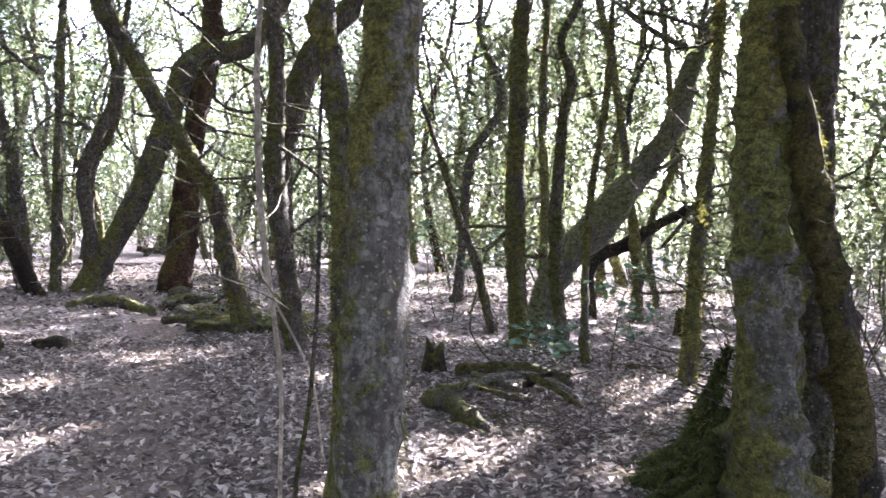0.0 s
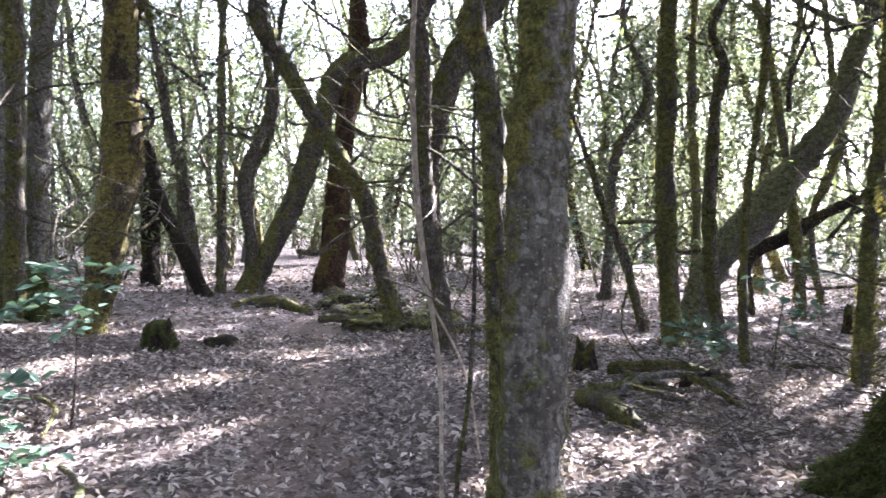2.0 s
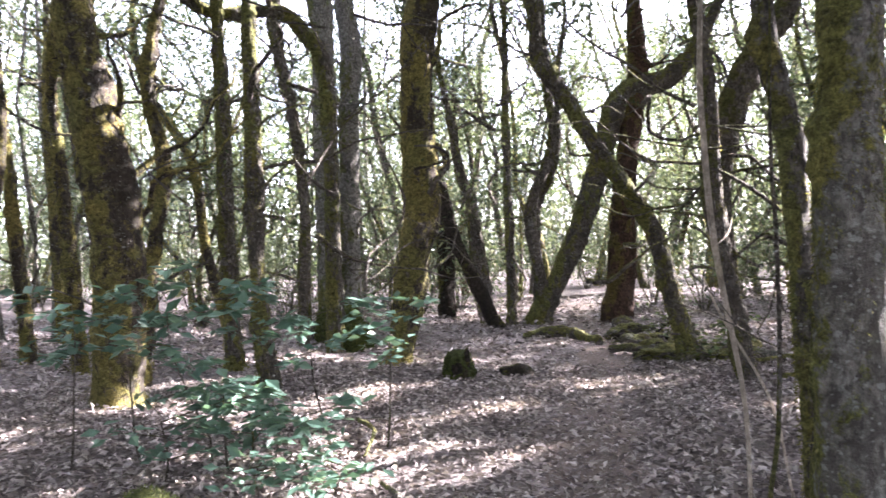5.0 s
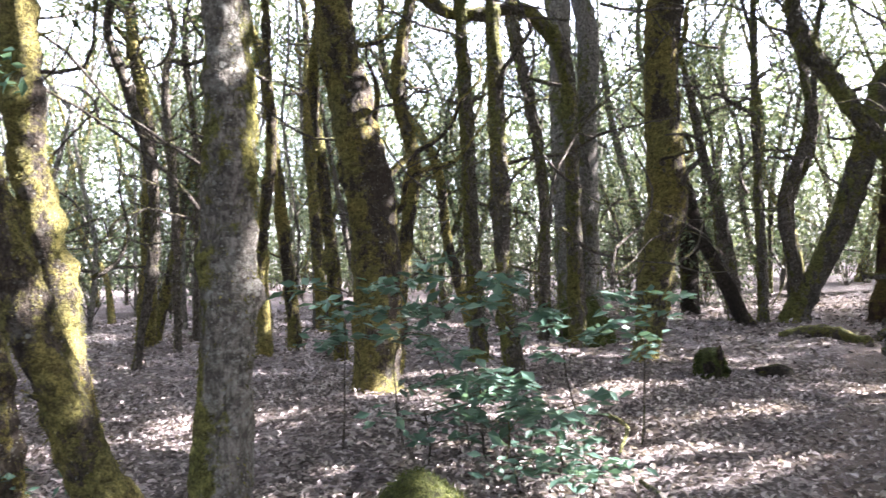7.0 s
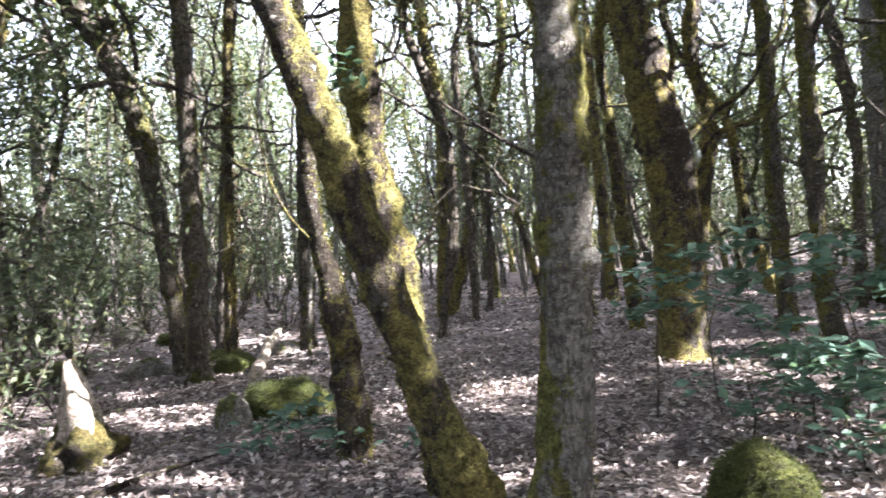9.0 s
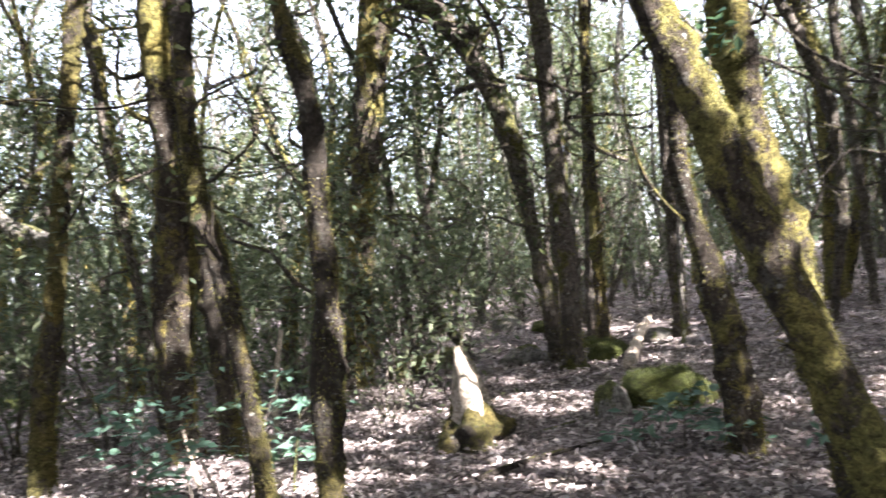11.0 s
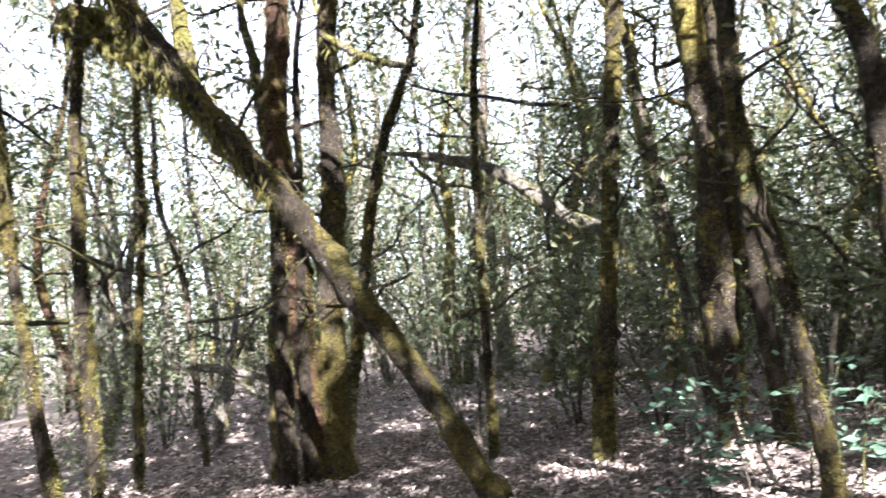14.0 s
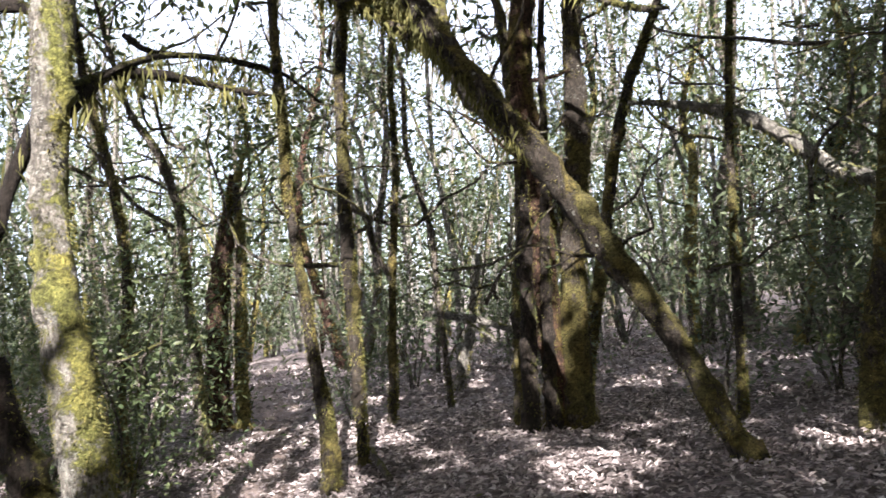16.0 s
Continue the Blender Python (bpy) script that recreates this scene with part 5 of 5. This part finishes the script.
def stump(at, r, h, mat, label, jag=0.12, name="tree_stump"):
    """A broken stump: flared foot, splintered rim."""
    sides, rings = 20, 9
    v = []
    for i in range(rings):
        f = i / (rings - 1)
        for j in range(sides):
            a = 2 * math.pi * j / sides
            k = r * (1.45 - 0.75 * f**0.5) * (1 + 0.13 * math.sin(3 * a + at[0]) + 0.07 * math.sin(7 * a + 3 * f))
            z = -0.08 + f * h + (jag * (0.6 * math.sin(2 * a + at[1]) + rng.uniform(-0.5, 0.5)) if i == rings - 1 else 0)
            v.append((k * math.cos(a), k * math.sin(a), z))
    v.append((0, 0, h * 0.72))
    faces = [(i * sides + j, i * sides + (j + 1) % sides, (i + 1) * sides + (j + 1) % sides, (i + 1) * sides + j) for i in range(rings - 1) for j in range(sides)]
    tri = [t for q in faces for t in ((q[0], q[1], q[2]), (q[0], q[2], q[3]))] + [((rings - 1) * sides + j, (rings - 1) * sides + (j + 1) % sides, len(v) - 1) for j in range(sides)]
    return thing(name, mesh_from(name, v, tri), mat, (*at, 0), label, "stump", at[0] * 50)


def hollow_stump():
    """A rounded stump, hollow in front, with a shaggy coat of moss."""
    e = empty("tree_stump", (-4.78, 8.50, float(ground_height(-4.78, 8.50))), "short rounded mossy stump with a dark hollow", "stump")
    rows = [(0, 0, -0.08, 0.20), (0, 0, 0.06, 0.175), (0, 0.0, 0.18, 0.17), (0, 0.0, 0.26, 0.14), (0, 0, 0.31, 0.09), (0, 0, 0.325, 0.03)]
    body = part("body", tube_mesh("body", [tube(rows, 22, 0.03, 0.12, 2.0, 0.02)]), BARK["moss"], e)
    a = rng.uniform(0, 6.28, 1500)
    z = rng.uniform(0.0, 0.3, 1500)
    r = 0.175 * (1 - (z / 0.42) ** 2.5)
    out = np.stack([np.cos(a), np.sin(a), 0.3 + 0 * a], 1)
    at = np.stack([np.cos(a) * r, np.sin(a) * r, z], 1)
    part("moss", leaf_mesh("moss", at, 0.035, 0.35, 0, 0.2, out * 0.8 + (0, 0, -0.3)), MOSS_GREEN, e, "coat of green moss")["kind"] = "stuff"
    # the hollow's inner shade, put in as a dark lump on the front
    hollow_shade = part("hollow", lump((0.075, 0.075, 0.10), 6, 3, 0.2, 1.0), BARK["dark"], e, "dark lump for the shade in the rotten hollow")
    hollow_shade.location = (0.06, -0.13, 0.13)
    part("splinter", tube_mesh("splinter", [tube([(0.13, -0.05, 0.12, 0.05), (0.14, -0.05, 0.27, 0.04), (0.15, -0.05, 0.36, 0.012)], 9, 0.03, 0.15, 2, 0.008)]), BARK["dark"], e, "dark splinter on the rim")


stump((3.53, 12.05), 0.09, 0.46, BARK["dark"], "small dark rotten stump among dry leaves", 0.06)
stump((-0.05, 8.59), 0.13, 0.34, BARK["dark"], "small dark rotten stump among dry leaves", 0.14)
hollow_stump()
thing("dark_log", lump((0.22, 0.12, 0.10), 3), BARK["dark"], (-4.38, 9.28, 0.03), "short dark rotten log beside the path", "log", 30)
# the bleached split stump in the sun
moss_coat(thing("stump_foot", lump((0.29, 0.26, 0.26), 8.0, 4, 0.45), BARK["shaggy"], (-7.12, -0.35, 0), "lumpy mossy foot of a split stump", "stump", 30), 350, 0.03)
v = []
for i in range(9):
    f = i / 8
    for j in range(12):
        a = 2 * math.pi * j / 12
        w = 0.16 * (1 - 0.86 * f**2.0) * (1 + 0.14 * math.sin(3 * a + 4 * f) + 0.12 * math.sin(7 * a + 11 * f))
        v.append((w * math.cos(a) * 0.95 - 0.03 * f, w * math.sin(a) - 0.06 * f**2, 0.14 + 0.62 * f + 0.02 * math.sin(5 * a)))
f4 = [(i * 12 + j, i * 12 + (j + 1) % 12, (i + 1) * 12 + (j + 1) % 12, (i + 1) * 12 + j) for i in range(8) for j in range(12)] + [(96 + j, 96 + (j + 1) % 12, 96 + (j + 2) % 12, 96) for j in range(1, 10)]
thing("split_stump", mesh_from("split_stump", v, [t for q in f4 for t in ((q[0], q[1], q[2]), (q[0], q[2], q[3])) if len(set(t)) == 3]), BARK["dead"], (-7.09, -0.32, 0), "bleached splintered stump standing in full sun", "stump")

# rocks
moss_coat(thing("mossy_boulder", lump((0.27, 0.25, 0.31), 1.0, 4, 0.1), BARK["moss"], (-3.33, 2.63, 0.02), "rounded boulder under thick green moss", "boulder", 20), 4200, 0.02)
moss_coat(thing("mossy_boulder", lump((0.42, 0.30, 0.27), 5.0), BARK["moss"], (-7.52, 1.31, 0.02), "long mossy boulder on dry leaves", "boulder", 60), 4200, 0.02)
thing("mossy_boulder", lump((0.18, 0.16, 0.24), 7.0), BARK["pale"], (-7.32, 0.86, 0.03), "pale lichen-covered stone beside a mossy boulder", "boulder")
moss_coat(thing("mossy_boulder", lump((0.34, 0.25, 0.2), 9.0), BARK["moss"], (-11.07, 1.61, 0.02), "low mossy stone at a tree's foot", "boulder"), 4200, 0.02)
for k in range(16):
    x, y = (-13.7 + rng.normal() * 1.2, -0.1 + rng.normal() * 1.6) if k < 9 else (-15.2 + rng.normal() * 0.8, -7.9 + rng.normal() * 0.9)
    r = rng.uniform(0.12, 0.3)
    thing("stone", lump((r * 1.3, r, r * 0.8), k + 0.5, 3), BARK["pale" if k % 2 else "moss"], (x, y, 0.02), "pale half-buried stone among dry leaves", "stone", k * 40, "stones on the forest floor")
for k, (x, y, r) in enumerate(((-3.79, 12.85, 0.3), (-3.49, 12.44, 0.24), (-3.00, 12.18, 0.34), (-4.28, 14.05, 0.3), (-2.44, 11.55, 0.26), (-2.09, 11.99, 0.3), (-4.90, 15.32, 0.3), (-2.79, 11.18, 0.2))):
    thing("stone", lump((r * 0.9, r * 0.7, r * 0.45), k + 20.5, 3), BARK["mossy" if k % 2 else "brown"], (x, y, 0.02), "mossy stone beside the path", "stone", k * 47, "stones on the forest floor")

# logs, sticks and roots
branch("fallen_log", [(-9.9, 1.60, 0.06, 0.075), (-11.5, 2.08, 0.10, 0.07), (-13.2, 2.62, 0.12, 0.06), (-15.0, 3.20, 0.10, 0.04)], BARK["dead"], "bleached fallen log lying in the sun", "log")
branch("fallen_stick", [(-5.91, -0.38, 0.03, 0.022), (-6.14, 0.01, 0.06, 0.022), (-6.52, 0.60, 0.04, 0.012)], BARK["dark"], "dark fallen stick on the leaves", "stick")
branch("fallen_stick", [(-6.97, 0.03, 0.03, 0.015), (-7.30, 0.58, 0.05, 0.012)], BARK["pale"], "pale fallen stick on the leaves", "stick")
branch("dead_stick", [(-7.93, -2.10, 0, 0.03), (-7.99, -2.07, 0.5, 0.026), (-8.07, -1.96, 1.05, 0.02)], BARK["dead"], "bleached dead sapling stump standing upright", "stick")
branch("dead_stick", [(-6.76, -2.46, 0, 0.016), (-6.80, -2.56, 0.5, 0.012)], BARK["dead"], "short bleached dead stick standing upright", "stick")
branch("dead_stick", [(-6.38, -2.21, 0, 0.012), (-6.37, -2.36, 0.45, 0.010)], BARK["dead"], "short bleached dead stick standing upright", "stick")
branch("fallen_limb", [(-7.74, -10.49, 1.20, 0.05), (-8.21, -9.94, 1.06, 0.06), (-8.68, -9.39, 0.78, 0.05), (-9.25, -8.84, 0.54, 0.03)], BARK["pale"], "pale broken limb caught among the shrubs", "fallen branch")
branch("fallen_limb", [(-7.99, -10.12, 1.16, 0.03), (-8.35, -9.65, 0.72, 0.03), (-8.80, -9.29, 0.13, 0.02), (-9.01, -9.21, -0.07, 0.02)], BARK["pale"], "pale broken limb caught among the shrubs", "fallen branch")
branch("fallen_log", [(-11.13, -1.15, 0.12, 0.14), (-11.73, -0.68, 0.16, 0.13), (-12.46, -0.20, 0.18, 0.09)], BARK["mossy"], "short mossy log on the forest floor", "log", 12)
for k, (x0, y0, x1, y1, r) in enumerate(((-5.70, 12.53, -4.32, 12.36, 0.10), (-3.87, 11.45, -2.73, 10.60, 0.06), (-2.56, 10.75, -1.35, 11.21, 0.07), (-1.89, 10.25, -0.76, 10.86, 0.05), (1.70, 8.94, 2.69, 8.64, 0.025), (3.38, 12.60, 5.20, 13.20, 0.05), (-4.39, 5.89, -3.57, 4.81, 0.02), (-2.70, 3.14, -3.28, 3.53, 0.025), (-2.40, 3.27, -3.07, 4.29, 0.02), (-1.39, 9.57, -0.35, 8.97, 0.04), (-4.02, -6.27, -4.77, -7.64, 0.03), (-3.24, -4.98, -4.49, -5.26, 0.016), (-11.92, -4.58, -13.15, -6.56, 0.06))):
    branch("fallen_branch", [(x0, y0, 0.03, r), ((x0 + x1) / 2 + rng.normal() * 0.1, (y0 + y1) / 2 + rng.normal() * 0.1, 0.04 + r, r), (x1, y1, 0.02, r * 0.6)], BARK[("mossy", "brown", "pale")[k % 3]], "fallen branch half sunk in dry leaves", "fallen branch")

branch("fallen_log", [(-15.6, -9.5, 0.10, 0.12), (-15.9, -8.9, 0.24, 0.11), (-16.3, -8.2, 0.12, 0.07)], BARK["dead"], "bleached broken log lying in the sun", "log", 10)
# the heap of stones, roots and broken branches beside the path
for k in range(16):
    f = rng.random()
    y = 10.3 + 4.4 * f
    x = -2.9 - 0.36 * (y - 8.8) + rng.uniform(0.35, 1.5) * (1.2 - 0.5 * f)
    r = rng.uniform(0.13, 0.30)
    thing("stone", lump((r * 1.3, r * 0.8, r * 0.5), k + 60.5, 4, 0.55), BARK[("mossy", "dark", "brown", "pale")[k % 4]], (x, y, 0.03), "mossy stone in a heap beside the path", "stone", k * 61, "stones on the forest floor")
for k in range(11):
    y = rng.uniform(10.2, 14.2)
    x = -2.8 - 0.36 * (y - 8.8) + rng.uniform(0.4, 1.6)
    a, r, ln = rng.uniform(0, 6.28), rng.uniform(0.025, 0.06), rng.uniform(0.5, 1.1)
    rows = [(q[0], q[1], max(0.03, q[2]), q[3]) for q in limb_path((x, y, 0.05), (math.cos(a), math.sin(a), 0.3), ln, r * 0.8, rise=-0.15, bend=0.6, n=6)]
    branch("fallen_branch", rows, BARK[("brown", "dark", "mossy")[k % 3]], "crooked broken branch on a heap of stones", "fallen branch", 8, "heap beside the path")
for x, y, h in ((-3.3, 12.6, 0.5), (-2.7, 11.4, 0.45), (-3.7, 13.6, 0.55), (-2.2, 10.4, 0.4), (-1.9, 11.2, 0.6)):
    young_laurel(x, y, h, 10, 0.10, LEAF, spread=0.35)
# mossy mounds at the feet of the pale trees
for k, (x, y, w, h) in enumerate(((-8.55, 11.35, 0.36, 0.62), (-8.15, 11.0, 0.30, 0.42), (-8.95, 11.55, 0.34, 0.50), (-7.9, 10.55, 0.26, 0.24))):
    moss_coat(thing("mossy_mound", lump((w, w, h), k + 31.5, 4, 0.35), BARK["moss"], (x, y, 0), "ragged mound of green moss at a tree's foot", "moss mound", k * 70), 1800, 0.05)

# mossy limbs overhead
def hanging_limb(rows, bark, label, beard=0, length=0.16):
    e = branch("mossy_limb", rows, BARK[bark], label, "branch", 10)
    if beard:
        p = curve_points(rows, 0.04)[:, :3] - np.array((rows[0][0], rows[0][1], 0))
        at = p[rng.integers(0, len(p), beard)] + rng.normal(size=(beard, 3)) * (0.05, 0.05, 0.03)
        part("hanging_moss", leaf_mesh("hanging_moss", at, length, 0.12, 0, 0.1, np.tile((0.0, 0.0, -1.0), (beard, 1))), MOSS_HAIR, e, "beard of yellow-green hanging moss")["kind"] = "stuff"


hanging_limb([(-8.67, -4.19, 2.13, 0.09), (-8.53, -4.51, 2.30, 0.09), (-8.35, -4.86, 2.67, 0.09), (-8.13, -5.25, 2.99, 0.075), (-7.76, -5.81, 3.23, 0.045), (-7.50, -6.17, 3.31, 0.02)], "pale", "pale mossy limb reaching across between the trees", 220)
hanging_limb([(-9.10, 8.00, 5.66, 0.10), (-8.80, 8.09, 5.25, 0.10), (-8.47, 8.43, 4.98, 0.10), (-7.87, 8.98, 5.03, 0.10), (-7.57, 9.23, 4.74, 0.11), (-7.34, 9.41, 4.12, 0.11), (-7.31, 9.45, 2.21, 0.11), (-7.32, 9.44, 0.11, 0.13)], "mossy", "mossy limb bent over between the trunks", 150)
hanging_limb([(-1.42, -5.00, 2.54, 0.030), (-1.57, -5.11, 2.69, 0.032), (-1.83, -5.35, 2.89, 0.030), (-2.36, -5.68, 2.99, 0.026), (-2.78, -5.82, 2.99, 0.020), (-3.09, -5.88, 2.99, 0.008)], "dark", "dark limb hung with moss overhead", 160)
hanging_limb([(-1.43, -5.00, 2.67, 0.028), (-1.66, -5.19, 2.80, 0.026), (-1.94, -5.41, 2.98, 0.022), (-2.35, -5.79, 3.18, 0.020), (-2.90, -6.21, 3.32, 0.016), (-3.53, -6.61, 3.39, 0.014)], "dark", "dark limb hung with moss overhead", 90)
hanging_limb([(-1.41, -5.00, 2.93, 0.035), (-1.34, -5.07, 3.09, 0.030), (-1.22, -5.20, 3.14, 0.030), (-1.08, -5.33, 3.11, 0.025)], "dark", "dark bare limb overhead", 20)
hanging_limb([(-1.14, -5.52, 1.91, 0.045), (-1.25, -5.50, 2.23, 0.045), (-1.33, -5.38, 2.46, 0.045), (-1.35, -5.07, 2.59, 0.040)], "dark", "dark limb leaning on a mossy trunk", 20)
hanging_limb([(-2.22, -6.36, 3.48, 0.020), (-2.40, -6.29, 3.35, 0.020), (-2.84, -6.33, 3.38, 0.018), (-3.47, -6.47, 3.36, 0.014), (-3.95, -6.66, 3.19, 0.010)], "dark", "thin dark limb arching overhead", 40)
hanging_limb([(-6.03, -5.58, 4.21, 0.030), (-6.21, -5.37, 4.00, 0.030), (-6.42, -5.10, 3.84, 0.030), (-6.57, -4.89, 3.80, 0.020)], "mossy", "short mossy limb between the trunks", 60)
hanging_limb([(-5.60, -6.15, 2.93, 0.10), (-5.31, -6.43, 3.54, 0.10), (-5.19, -6.48, 4.32, 0.07), (-5.11, -6.54, 5.92, 0.04)], "mossy", "upright mossy fork of a leaning trunk", 200)
hanging_limb([(-5.06, -6.62, 3.87, 0.05), (-4.80, -6.82, 4.11, 0.05), (-4.56, -6.99, 4.30, 0.04), (-4.35, -7.13, 4.40, 0.02)], "golden", "sunlit mossy end of a leaning limb", 420)
hanging_limb([(-4.82, -7.64, 4.85, 0.03), (-5.22, -7.38, 4.69, 0.05), (-5.46, -7.20, 4.38, 0.06), (-5.69, -7.01, 4.00, 0.06), (-5.91, -6.82, 3.59, 0.04)], "golden", "mossy limb hung with long beards of moss", 1100, 0.3)

# bare twigs that thread the gaps between the trunks
threads = []
for k in range(900):
    a, d = radians(rng.uniform(-32, 165)), rng.uniform(7, 20)
    start = (-math.sin(a) * d, math.cos(a) * d, rng.uniform(1.0, 6.5))
    b = rng.uniform(0, 6.28)
    threads.append(tube(limb_path(start, (math.cos(b), math.sin(b), rng.uniform(-0.3, 0.9)), rng.uniform(0.9, 3.2), rng.uniform(0.008, 0.03), bend=0.7, n=6), 4, 0.25, 0.05, k))
ob = new("bare_twigs", tube_mesh("bare_twigs", threads))
ob.data.materials.append(BARK["brown"])
tagged(ob, "tangle of fine bare twigs among the trunks", "twigs", kind="stuff")

# ---- dry leaves on the ground, the thickest near the path ----
def litter(count, near, far, size, power):
    a, d = rng.uniform(radians(-45), radians(180), count), near + (far - near) * rng.random(count) ** power
    x, y = -np.sin(a) * d, np.cos(a) * d
    patch = np.sin(1.7 * x + 0.8 * y) * np.sin(1.3 * y - 0.6 * x) + rng.normal(size=count) * 0.6
    keep = (patch > -0.7) & ((path_distance(x, y) > 0.5) | (rng.random(count) < 0.75))
    x, y = x[keep], y[keep]
    at = np.stack([x, y, ground_height(x, y) + rng.uniform(0.0, 0.03, len(x))], 1)
    tilt = np.stack([rng.normal(size=len(x)), rng.normal(size=len(x)), rng.normal(size=len(x)) * 0.25], 1)
    return leaf_mesh("leaf_litter", at, size, 0.45, 0, 0.7, tilt * 1.0)


for count, near, far, size, power in ((150000, 2.2, 11, 0.070, 0.72), (70000, 11, 24, 0.11, 0.8)):
    ob = new("leaf_litter", litter(count, near, far, size, power))
    ob.data.materials.append(LITTER)
    tagged(ob, "dry brown and grey fallen laurel leaves", "leaf litter", kind="stuff")
